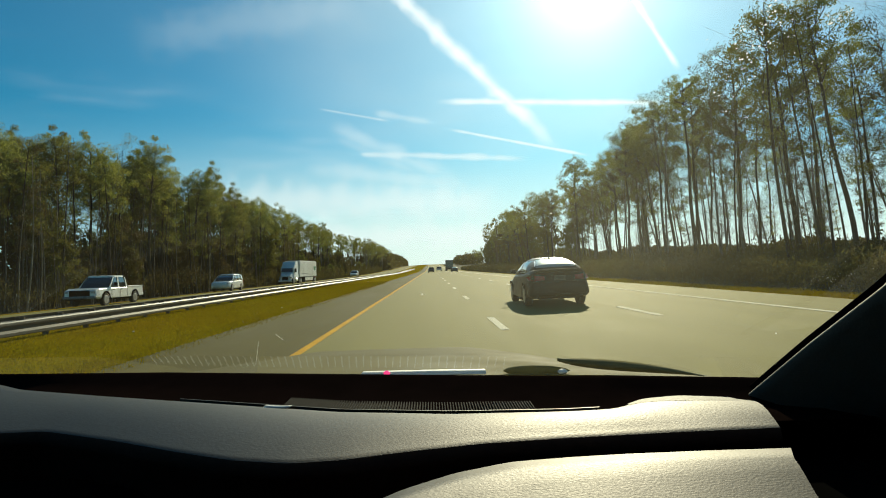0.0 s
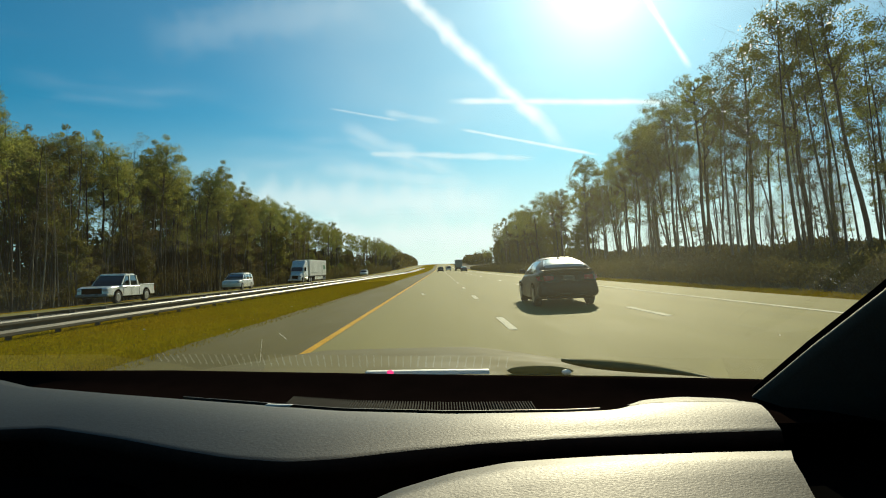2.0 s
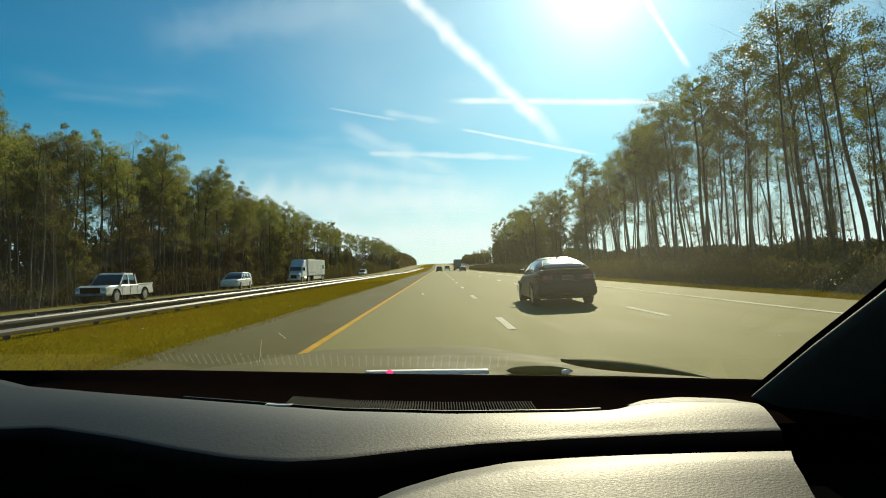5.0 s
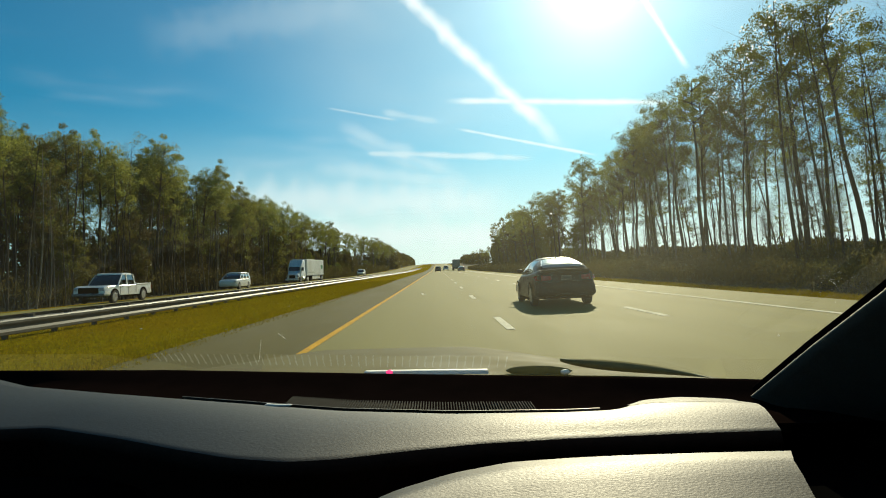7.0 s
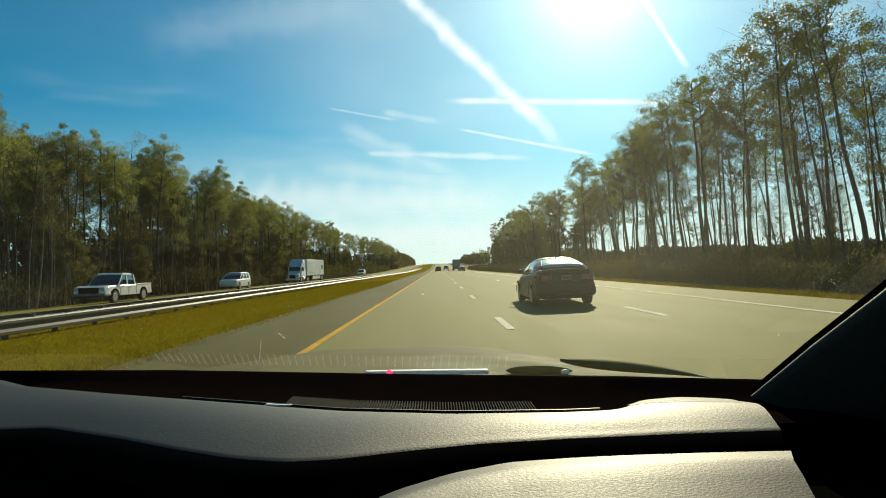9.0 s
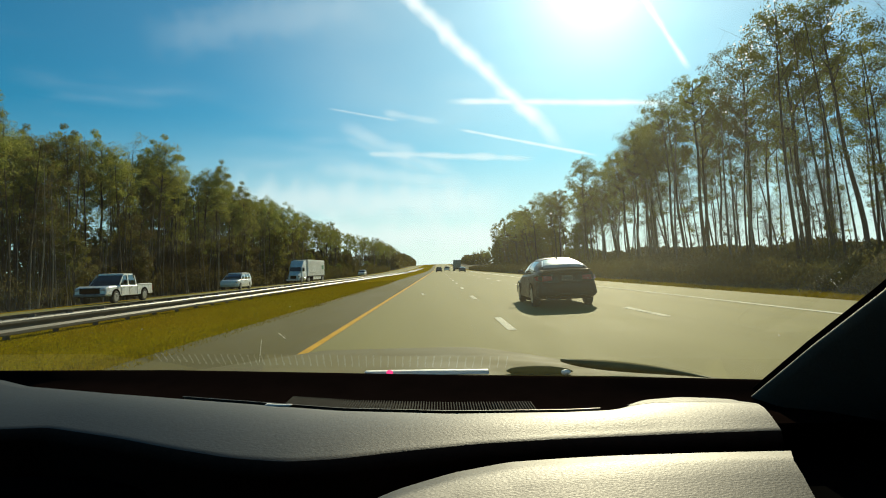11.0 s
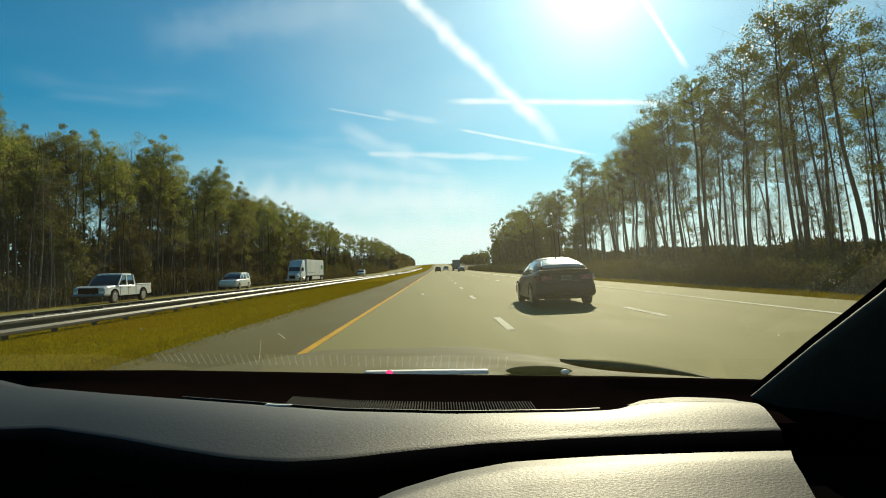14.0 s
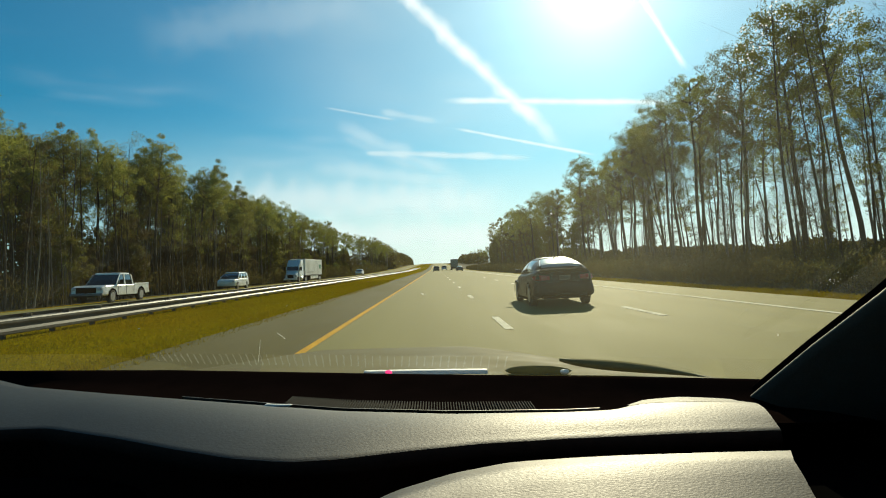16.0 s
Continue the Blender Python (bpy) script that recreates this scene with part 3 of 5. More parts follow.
# pale fins of the demister outlet, hidden below the rim but mirrored in the glass
fin_me = None
for k in range(50):
    x = -0.66 + 0.0160 * k
    y = float(np.interp(x, [p[0] for p in BAND], [p[1] for p in BAND]))
    if fin_me is None:
        o = part("outlet_fin", box(-0.0011, 0.0011, 0.026, 0.062, TOP - 0.040, TOP - 0.038), DULL_FIN, cowl)
        fin_me = o.data
    else:
        o = new("outlet_fin", fin_me)
        o.parent = cowl
    o.location = (x, y, 0)
    o.rotation_euler = (0, 0, 0.55 * min(0.0, x + 0.05) / 0.6)

# windscreen pane
BX, BY = [p[0] for p in BAND], [p[1] for p in BAND]
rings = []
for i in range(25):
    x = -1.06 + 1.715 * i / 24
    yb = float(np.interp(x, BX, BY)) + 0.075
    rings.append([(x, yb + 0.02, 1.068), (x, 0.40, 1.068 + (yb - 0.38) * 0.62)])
pane = part("windscreen", loft(rings, caps=False, closed=False), PANE, car, "clear windscreen glass with sun glare put in as a pale veil", smooth=True)
if pane.data.polygons[0].normal.z > 0:      # the near face looks into the cabin
    pane.data.flip_normals()
pane.visible_shadow = False

# bonnet
rings = []
for i in range(41):
    x = -1.10 + 2.0 * i / 40
    u = (x + 0.10)
    ring = []
    for k in range(25):
        y = 1.36 + 1.02 * k / 24
        fall = 0.150 * max(0.0, x - 0.12) ** 1.1 + 0.10 * max(0.0, -x - 0.45)
        z = 1.062 - 0.068 * (y - 1.36) - 0.050 * u * u * (1 - 0.6 * (y - 1.36)) - fall * (y - 1.36) / 0.94
        ring.append((x, y, z))
    ring.append((x, 2.41, ring[-1][2] - 0.02))
    ring.append((x, 2.46, ring[-1][2] - 0.12))
    ring.append((x, 2.44, 0.30))
    rings.append(ring)
part("bonnet", loft(rings, caps=False, closed=False), HOOD_PAINT, car, "matt olive bonnet with its reflections put into the paint colour", smooth=True)
for x in (-1.10, 0.88):
    part("wing", loft([[(x + a, y, z) for y, z in ((1.34, 0.30), (2.44, 0.30), (2.45, 0.78), (2.40, 0.88), (1.36, 0.99), (1.34, 0.98))] for a in (0.0, 0.02)]), HOOD_PAINT, car)

# dark tree reflections on the bonnet, built as a tapering wedge and a lens
wedge_rings = []
for k in range(25):
    u = k / 24
    x = 0.275 + 0.335 * u
    top = 1.0875 - 0.010 * u - 0.040 * u ** 2.2
    deep = 0.022 * math.sin(math.pi * min(1.0, 0.03 + 0.97 * u) ** 0.75) ** 0.9 + 0.0015
    wedge_rings.append([(x, 1.392, top), (x, 1.398, top - deep * 0.5), (x, 1.392, top - deep), (x, 1.384, top - deep * 0.5)])
wiper = part("wiper", loft(wedge_rings), REFLECTED_OLIVE, car, "dark olive wedge standing in for trees reflected in the bonnet", smooth=True)
lens_rings = []
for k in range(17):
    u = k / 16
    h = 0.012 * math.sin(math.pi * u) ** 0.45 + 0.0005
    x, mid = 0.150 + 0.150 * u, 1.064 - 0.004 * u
    lens_rings.append([(x, 1.386 + 0.006 * math.cos(math.tau * a / 8), mid + h * math.sin(math.tau * a / 8)) for a in range(8)])
part("pivot_cover", loft(lens_rings), REFLECTED_OLIVE, wiper, smooth=True)

# dried drops on the glass
drng = np.random.default_rng(3)
dv, df = [], []
for cx, cy, sx, sy, n, r0 in ((0.278, 0.509, 0.010, 0.030, 90, 0.0011), (0.300, 0.548, 0.026, 0.040, 50, 0.0007), (0.517, 0.799, 0.019, 0.016, 60, 0.0006), (0.328, 0.482, 0.006, 0.005, 20, 0.0013)):
    for k in range(n):
        x, y = cx + drng.normal() * sx, cy + drng.normal() * sy
        z = 1.068 + 0.62 * (float(np.interp(x, BX, BY)) + 0.095 - y) - 0.0016
        r = r0 * (0.25 + 0.65 * drng.random())
        o = len(dv)
        for b in range(7):
            ph = math.tau * b / 7
            dv.append((x + r * math.cos(ph), y + r * 0.85 * math.sin(ph), z - 0.53 * r * math.sin(ph)))
        df.append(tuple(range(o, o + 7)))
tagged(link_mesh("dried_spray", dv, df, DROP, car, "small dried water drops on the glass", smooth=True), kind="stuff")

# chips and a scratch in the glass: small pale marks
def glass_z(x, y):
    return 1.068 + 0.62 * (float(np.interp(x, BX, BY)) + 0.095 - y) - 0.0016


for ax, ay, bx, by, wide in ((-0.0242, 0.9375, -0.0226, 0.9391, 0.0016), (-0.2928, 1.1175, -0.2842, 1.1357, 0.0004), (0.1382, 0.7352, 0.1398, 0.7362, 0.0010), (0.5225, 0.9370, 0.5237, 0.9384, 0.0013), (-0.3337, 1.1519, -0.3676, 1.2510, 0.00022)):
    part("glass_chip", loft([[(x - wide, y, glass_z(x, y)), (x + wide, y, glass_z(x, y)), (x, y + wide, glass_z(x, y) - 0.0006)] for x, y in ((ax, ay), ((ax + bx) / 2 + wide * 0.4, (ay + by) / 2), (bx, by))]), DROP, pane)

# bonnet's rear edge: sky sheen painted as a white strip, glints as two beads
part("bonnet_lip", loft([[(x, 1.385 + a, 1.0665 - 0.024 * (x + 0.1) + b) for a, b in ((-0.010, -0.014), (0.0, 0.004 - 0.008 * max(0.0, 0.11 - x) ** 1.5 / 0.32), (0.03, 0.003 - 0.008 * max(0.0, 0.11 - x) ** 1.5 / 0.32), (0.04, -0.014))] for x in [-0.17 + 0.28 * i / 24 for i in range(25)]]), GLINT_WHITE, car, "white strip standing in for sky sheen on the bonnet", smooth=True)
for x, y, z, r in ((0.2815, 1.372, 1.0600, 0.0100), (0.4180, 1.372, 1.0395, 0.0075)):
    bm = bmesh.new()
    bmesh.ops.create_uvsphere(bm, u_segments=14, v_segments=8, radius=r, matrix=Matrix.Translation((x, y, z)) @ Matrix.Diagonal((1.1, 1.2, 0.6, 1)))
    part("washer_jet", bm, GLINT_WHITE, car, "small white bead standing in for a sun glint", smooth=True)

# ---- trees ----
rng = np.random.default_rng(7)


def tube(pts, radii, sides=6):
    """Verts and faces of a tapering tube."""
    verts, faces = [], []
    for i, p in enumerate(pts):
        t = Vector(pts[min(i + 1, len(pts) - 1)]) - Vector(pts[max(i - 1, 0)])
        t.normalize()
        a = t.orthogonal().normalized()
        b = t.cross(a)
        for k in range(sides):
            w = math.tau * k / sides
            verts.append(Vector(p) + (a * math.cos(w) + b * math.sin(w)) * radii[i])
    for i in range(len(pts) - 1):
        for k in range(sides):
            q = (k + 1) % sides
            faces.append((i * sides + k, i * sides + q, (i + 1) * sides + q, (i + 1) * sides + k))
    return verts, faces


def join(meshes):
    verts, faces = [], []
    for v, f in meshes:
        o = len(verts)
        verts += v
        faces += [tuple(i + o for i in q) for q in f]
    return verts, faces


def leaves(centres, spreads, count, size, flat=0.7):
    """Small leaf sprays round centres: pointed four-cornered blades, turned every way."""
    n = len(centres) * count
    c = np.repeat(np.array(centres), count, 0)
    s = np.repeat(np.array(spreads), count)[:, None]
    d = rng.normal(size=(n, 3))
    d /= np.linalg.norm(d, axis=1)[:, None]
    c = c + d * s * (rng.random((n, 1)) ** 0.45) * np.array([1, 1, flat])
    u = rng.normal(size=(n, 3))
    u /= np.linalg.norm(u, axis=1)[:, None]
    w = np.cross(u, rng.normal(size=(n, 3)))
    w /= np.linalg.norm(w, axis=1)[:, None]
    k = size * (0.6 + 0.8 * rng.random((n, 1)))
    v = np.stack([c - u * k - w * k * 0.30, c - u * k * 0.6 + w * k * 0.38, c + u * k * 1.2], 1).reshape(-1, 3)
    return [tuple(p) for p in v], [(3 * i, 3 * i + 1, 3 * i + 2) for i in range(n)]


def stem_path(height, lean, wob, n=9):
    pts, x, y = [], 0.0, 0.0
    dx, dy = lean * math.cos(rng.random() * 6.28), lean * math.sin(rng.random() * 6.28)
    for i in range(n):
        s = i / (n - 1)
        pts.append((dx * height * s * s + wob * math.sin(5 * s + x), dy * height * s * s + wob * math.cos(4 * s), height * s))
    return pts


def along(pts, s):
    i = min(int(s * (len(pts) - 1)), len(pts) - 2)
    return Vector(pts[i]).lerp(Vector(pts[i + 1]), s * (len(pts) - 1) - i)


def make_tree(name, label, height, girth, crown_from, spread, clumps, per, size, bark, leaf, forks=0, bare_limbs=4, droop=0.15, fill=1.0):
    tree = thing(name, label, "tree")
    path = stem_path(height, 0.05, 0.12)
    n = len(path)
    meshes = [tube([(0, 0, -0.3)] + path, [girth * 1.25] + [girth * (1 - 0.86 * i / (n - 1)) for i in range(n)], 7)]
    centres, spreads = [], []
    for k in range(clumps):
        s = crown_from + (1 - crown_from) * (k + 0.5) / clumps
        base = along(path, min(s * 0.97, 0.99))
        shape = math.sqrt(max(0.05, 1 - (((s - crown_from) / (1 - crown_from) - 0.52) / 0.60) ** 2))
        reach = spread * (0.35 + 0.65 * rng.random()) * shape
        a = k * 2.4 + rng.random() * 1.2
        tip = base + Vector((math.cos(a) * reach, math.sin(a) * reach, reach * (0.45 - droop + 0.3 * rng.random())))
        mid = base.lerp(tip, 0.5) + Vector((0, 0, -0.08 * reach))
        r = girth * (0.30 * (1 - s) + 0.10)
        meshes.append(tube([base, mid, tip], [r, r * 0.6, r * 0.2], 3))
        if rng.random() < fill:
            centres.append(tip)
            spreads.append(0.5 + 0.28 * spread * rng.random())
            if rng.random() < 0.5:
                centres.append(mid + Vector((0, 0, 0.25)))
                spreads.append(0.4 + 0.2 * spread * rng.random())
        for j in range(forks):
            e = tip + Vector(rng.normal(size=3)) * 0.5 * spread + Vector((0, 0, 0.35 * spread))
            meshes.append(tube([mid, mid.lerp(e, 0.5) + Vector((0, 0, 0.1)), e], [r * 0.5, r * 0.3, r * 0.1], 3))
            f = mid.lerp(e, 0.6)
            g = f + Vector(rng.normal(size=3)) * 0.35 * spread + Vector((0, 0, 0.25 * spread))
            meshes.append(tube([f, g], [r * 0.28, r * 0.08], 3))
    for k in range(bare_limbs):
        s = crown_from * (0.55 + 0.45 * rng.random())
        base = along(path, s)
        a = rng.random() * 6.28
        reach = (0.5 + rng.random()) * 0.9
        meshes.append(tube([base, base + Vector((math.cos(a) * reach, math.sin(a) * reach, reach * 0.35))], [girth * 0.14, girth * 0.05], 3))
    link_mesh("trunk", *join(meshes), bark, tree, smooth=True)
    if centres:
        link_mesh("crown", *leaves([tuple(c) for c in centres], spreads, per, size), leaf, tree)
    return tree


def make_pine(label, height, girth, crown_from, spread, clumps, per, size, bark, leaf, sway=0.35, snags=7, puff=1.0, flat=0.55):
    """A pine: long swaying trunk, rising limbs, and needle clumps gathered in a rounded, broken dome."""
    tree = thing("pine_tree", label, "tree")
    ph = rng.random(4) * 6.28
    path = []
    n = 12
    for i in range(n):
        s = i / (n - 1)
        path.append((sway * (math.sin(4.2 * s + ph[0]) - math.sin(ph[0])) * 0.8 + 0.12 * math.sin(13 * s + ph[2]), sway * (math.cos(3.6 * s + ph[1]) - math.cos(ph[1])) * 0.8, height * 0.96 * s))
    meshes = [tube([(path[0][0], path[0][1], -0.4)] + path, [girth * 1.35] + [girth * (1 - 0.80 * (i / (n - 1)) ** 1.3) for i in range(n)], 7)]
    cz, ch = height * (crown_from + 1) / 2, height * (1 - crown_from) / 2
    top = along(path, 0.95)
    centres, spreads = [], []
    for k in range(clumps):
        # golden-angle places over the dome, more of them high up
        v = -0.75 + 1.70 * ((k + 0.5) / clumps) ** 0.8
        a = k * 2.39996 + 0.5 * rng.normal()
        rad = spread * math.sqrt(max(0.04, 1 - (v * 0.93) ** 2)) * (0.55 + 0.50 * rng.random())
        z = cz + ch * v * (0.92 + 0.12 * rng.random())
        ax = along(path, min(z / (height * 0.96), 0.99))
        tip = Vector((ax.x + math.cos(a) * rad, ax.y + math.sin(a) * rad, z))
        base = along(path, min(max((z - rad * (0.55 + 0.5 * rng.random())) / (height * 0.96), 0.3), 0.97))
        mid = base.lerp(tip, 0.55) + Vector((0, 0, -0.10 * rad))
        r = girth * (0.13 + 0.16 * rng.random())
        meshes.append(tube([base, mid, tip], [r, r * 0.65, r * 0.25], 4))
        if rng.random() < 0.9:
            centres.append(tip)
            spreads.append(spread * puff * (0.20 + 0.16 * rng.random()))
        for j in range(2):
            e = mid.lerp(tip, 0.3 + 0.5 * rng.random()) + Vector(rng.normal(size=3)) * 0.22 * spread + Vector((0, 0, 0.12 * spread))
            meshes.append(tube([mid, e], [r * 0.45, r * 0.12], 3))
            if rng.random() < 0.55:
                centres.append(e)
                spreads.append(spread * puff * (0.14 + 0.12 * rng.random()))
    for k in range(snags):
        base = along(path, crown_from * (0.45 + 0.6 * rng.random()))
        a, reach = rng.random() * 6.28, (0.4 + rng.random()) * 1.0
        meshes.append(tube([base, base + Vector((math.cos(a) * reach, math.sin(a) * reach, reach * 0.3 * rng.normal()))], [girth * 0.15, girth * 0.04], 3))
    link_mesh("trunk", *join(meshes), bark, tree, smooth=True)
    link_mesh("crown", *leaves([tuple(c) for c in centres], spreads, per, size, flat), leaf, tree)
    return tree


PINE_LABEL = "tall pine with a bare trunk and a rounded high crown"
PINE_SHAPES = [(0.56, 3.0, 30), (0.64, 2.6, 24), (0.50, 2.9, 34), (0.70, 2.7, 22), (0.58, 3.5, 32), (0.66, 2.2, 20)]
PINES = [make_pine(PINE_LABEL, 19.0 + 1.2 * (k % 3), 0.16 + 0.035 * (k % 3), cf - 0.10, sp * 1.12, cl, 70, 0.165, BARK, NEEDLE, 0.3, 7, 1.1, 0.75) for k, (cf, sp, cl) in enumerate(PINE_SHAPES)]
MASS_PINES = [make_pine("tall pine with a dense rounded crown in a close wood", 18.5 + 1.2 * (k % 3), 0.17 + 0.03 * (k % 3), cf - 0.06, sp * 1.05, cl + 6, 130, 0.120, BARK, NEEDLE, 0.3, 9, 1.22, 0.75) for k, (cf, sp, cl) in enumerate(PINE_SHAPES[:4])]
FULL_PINES = [make_pine(PINE_LABEL, 19.0 + 1.2 * (k % 3), 0.145 + 0.035 * (k % 3), cf - 0.04, sp * 0.95, cl + 3, 120, 0.108, BARK, NEEDLE, 0.26, 12, 1.1, 0.75) for k, (cf, sp, cl) in enumerate(PINE_SHAPES)]
THIN = [make_tree("slender_tree", "slender tree with thin bare branches and sparse leaves", 16.5 + k, 0.10 + 0.02 * k, 0.42, 2.4, 22, 100, 0.10, PALE_BARK if k % 2 else BARK, (OAK_LEAF, RUST_LEAF, NEEDLE)[k], 2, 6, -0.35, 0.55) for k in range(3)]
POLES = [make_tree("young_tree", "thin straight young tree with few leaves at the forest edge", 11.0 + 1.5 * k, 0.060 + 0.015 * k, 0.45, 1.5, 9, 46, 0.10, (PALE_BARK, BARK, PALE_BARK, BARK)[k], (OAK_LEAF, NEEDLE, RUST_LEAF, OAK_LEAF)[k], 1, 6, -0.5, 0.6) for k in range(4)]
BARE = [make_tree("bare_tree", "leafless winter tree with a forked grey crown", 15.5 + 2 * k, 0.15, 0.36, 3.4, 22, 8, 0.10, PALE_BARK, RUST_LEAF, 4, 3, -0.6, 0.25) for k in range(2)]
BUSHY = [make_tree("broadleaf_tree", lab, h, 0.16, 0.14, sp, 34, 52, 0.30, BARK, leaf, 1, 0, 0.1)
         for lab, h, sp, leaf in (("dense dark green broadleaf tree", 11.0, 3.0, OAK_LEAF), ("dense olive broadleaf tree at the forest edge", 8.5, 2.8, OAK_LEAF), ("reddish brown autumn broadleaf tree", 9.5, 2.5, RUST_LEAF))]
FULL_BUSHY = [make_tree("broadleaf_tree", lab, h, 0.14, 0.12, sp, 36, 150, 0.145, BARK, leaf, 1, 0, 0.1)
              for lab, h, sp, leaf in (("dense olive broadleaf tree at the forest edge", 9.5, 2.9, OAK_LEAF), ("brownish broadleaf tree at the forest edge", 8.5, 2.5, RUST_LEAF))]
MODELS = MASS_PINES + FULL_BUSHY + PINES + FULL_PINES + THIN + POLES + BARE + BUSHY
used = set()


def plant(model, x, y, h=1.0, lean_x=0.0, lean_y=0.0, group="roadside trees"):
    turn = Euler((radians(lean_y), radians(lean_x), 0)).to_matrix().to_4x4() @ Matrix.Rotation(rng.random() * 6.283, 4, "Z")
    m = Matrix.Translation((x, y, land(x, y))) @ turn @ Matrix.Diagonal((h * (0.9 + 0.2 * rng.random()), h * (0.9 + 0.2 * rng.random()), h, 1))
    if model in used:
        o = copy_thing(model, Matrix.Identity(4))
    else:
        used.add(model)
        o = model
    o.matrix_basis = m
    tagged(o, group=group)
    return o


def pick(table):
    r, acc = rng.random(), 0.0
    for share, models in table:
        acc += share
        if r < acc:
            return models[int(rng.random() * len(models))]
    return table[-1][1][0]


# wood beside the near carriageway: thin rows with sky between the trunks
RIGHT_MIX = [(0.62, PINES), (0.27, THIN), (0.11, BARE)]
NEAR_MIX = [(0.50, FULL_PINES), (0.36, THIN), (0.14, BARE)]
for row, (x0, step, jit) in enumerate([(25.2, 5.0, 1.2), (29.0, 5.4, 1.6), (34.0, 7.6, 2.2), (41.0, 9.5, 2.5)]):
    y = 17.0 + 2.3 * row
    while y < 262:
        x = x0 + rng.normal() * jit * 0.7
        if row > 1 and y > 150:
            break
        plant(pick(NEAR_MIX if y < 95 else RIGHT_MIX), max(x, 24.0), y, (0.90 + 0.16 * rng.random()) * (1.0 + 0.03 * row) * (1.0 - 0.17 * min(max((y - 55) / 45, 0), 1)), -3.2 + 2.2 * rng.normal(), -1.0 + 1.5 * rng.normal(), "wood beside the near carriageway")
        y += step * (0.55 + 0.9 * rng.random()) * (1.0 if y < 140 else 1.6)
for k in range(46):
    y = 22 + 70 * rng.random()
    plant(pick([(0.75, THIN), (0.25, BARE)]), 25 + 22 * rng.random(), y, 0.80 + 0.35 * rng.random(), -6.0 + 3.0 * rng.normal(), -1.0 + 2.0 * rng.normal(), "wood beside the near carriageway")
for k in range(70):
    y = 24 + 90 * rng.random() ** 1.2
    plant(pick([(0.45, THIN), (0.55, BARE)]), 26 + 24 * rng.random(), y, 0.36 + 0.26 * rng.random(), -4.0 + 3.0 * rng.normal(), 2.0 * rng.normal(), "saplings in the roadside wood")
for k in range(34):
    plant(pick(RIGHT_MIX), 34 + 30 * rng.random(), 290 + 330 * rng.random(), 0.55 + 0.25 * rng.random(), 0, 0, "wood beside the near carriageway")

for k in range(30):
    y = 115 + 160 * rng.random()
    plant(pick([(1.0, BUSHY)]), 23.5 + 9 * rng.random(), y, 0.80 + 0.45 * rng.random(), -2, 0, "leafy wood farther along the road")

# dense wood beyond the far carriageway
MASS_MIX = [(0.74, MASS_PINES), (0.18, THIN), (0.04, BARE), (0.04, FULL_BUSHY)]
LEFT_MIX = [(0.60, PINES), (0.16, THIN), (0.06, BARE), (0.18, BUSHY)]
for row, (x0, step, jit) in enumerate([(-35.5, 3.9, 1.3), (-39.5, 3.9, 1.8), (-44.5, 4.6, 2.2)]):
    y = 30.0 + 2.0 * row
    while y < 520:
        x = x0 + rng.normal() * jit * 0.7
        plant(pick(MASS_MIX if y < 130 else LEFT_MIX), min(x, -33.8), y, 0.76 + 0.24 * rng.random(), 1.5 * rng.normal(), 1.5 * rng.normal(), "wood beyond the far carriageway")
        y += step * (0.55 + 0.9 * rng.random()) * (1.0 if y < 150 else 2.3 + 0.4 * row)
y = 30.0
while y < 330:
    if rng.random() < 0.45 or y > 130:
        plant(pick([(0.6, FULL_BUSHY[:1]), (0.4, FULL_BUSHY[1:])] if y < 100 else [(1.0, BUSHY)]), -33.8 - 2.5 * rng.random(), y, 0.26 + 0.40 * rng.random(), 0, 0, "forest edge beyond the far carriageway")
    plant(pick([(1.0, BUSHY)]), -46.5 - 5.0 * rng.random(), y + 2, 0.85 + 0.40 * rng.random(), 0, 0, "forest edge beyond the far carriageway")
    y += 4.2 * (0.6 + 0.8 * rng.random()) * (1.0 if y < 150 else 1.6)
for y, h in ((44, 0.95), (71, 1.05), (88, 0.85), (118, 1.0), (142, 1.1)):
    plant(FULL_BUSHY[1], -35.0 - 2.0 * rng.random(), y, h, 0, 0, "autumn trees at the far forest edge")
for k in range(240):
    plant(pick([(1.0, POLES)]), -33.2 - 8.0 * rng.random() ** 1.5, 30 + 130 * rng.random() ** 1.2, 0.70 + 0.40 * rng.random(), 2.5 * rng.normal(), 2.0 * rng.normal(), "young trees at the far forest edge")
for model in MODELS:
    if model not in used:
        plant(model, -52, 80)


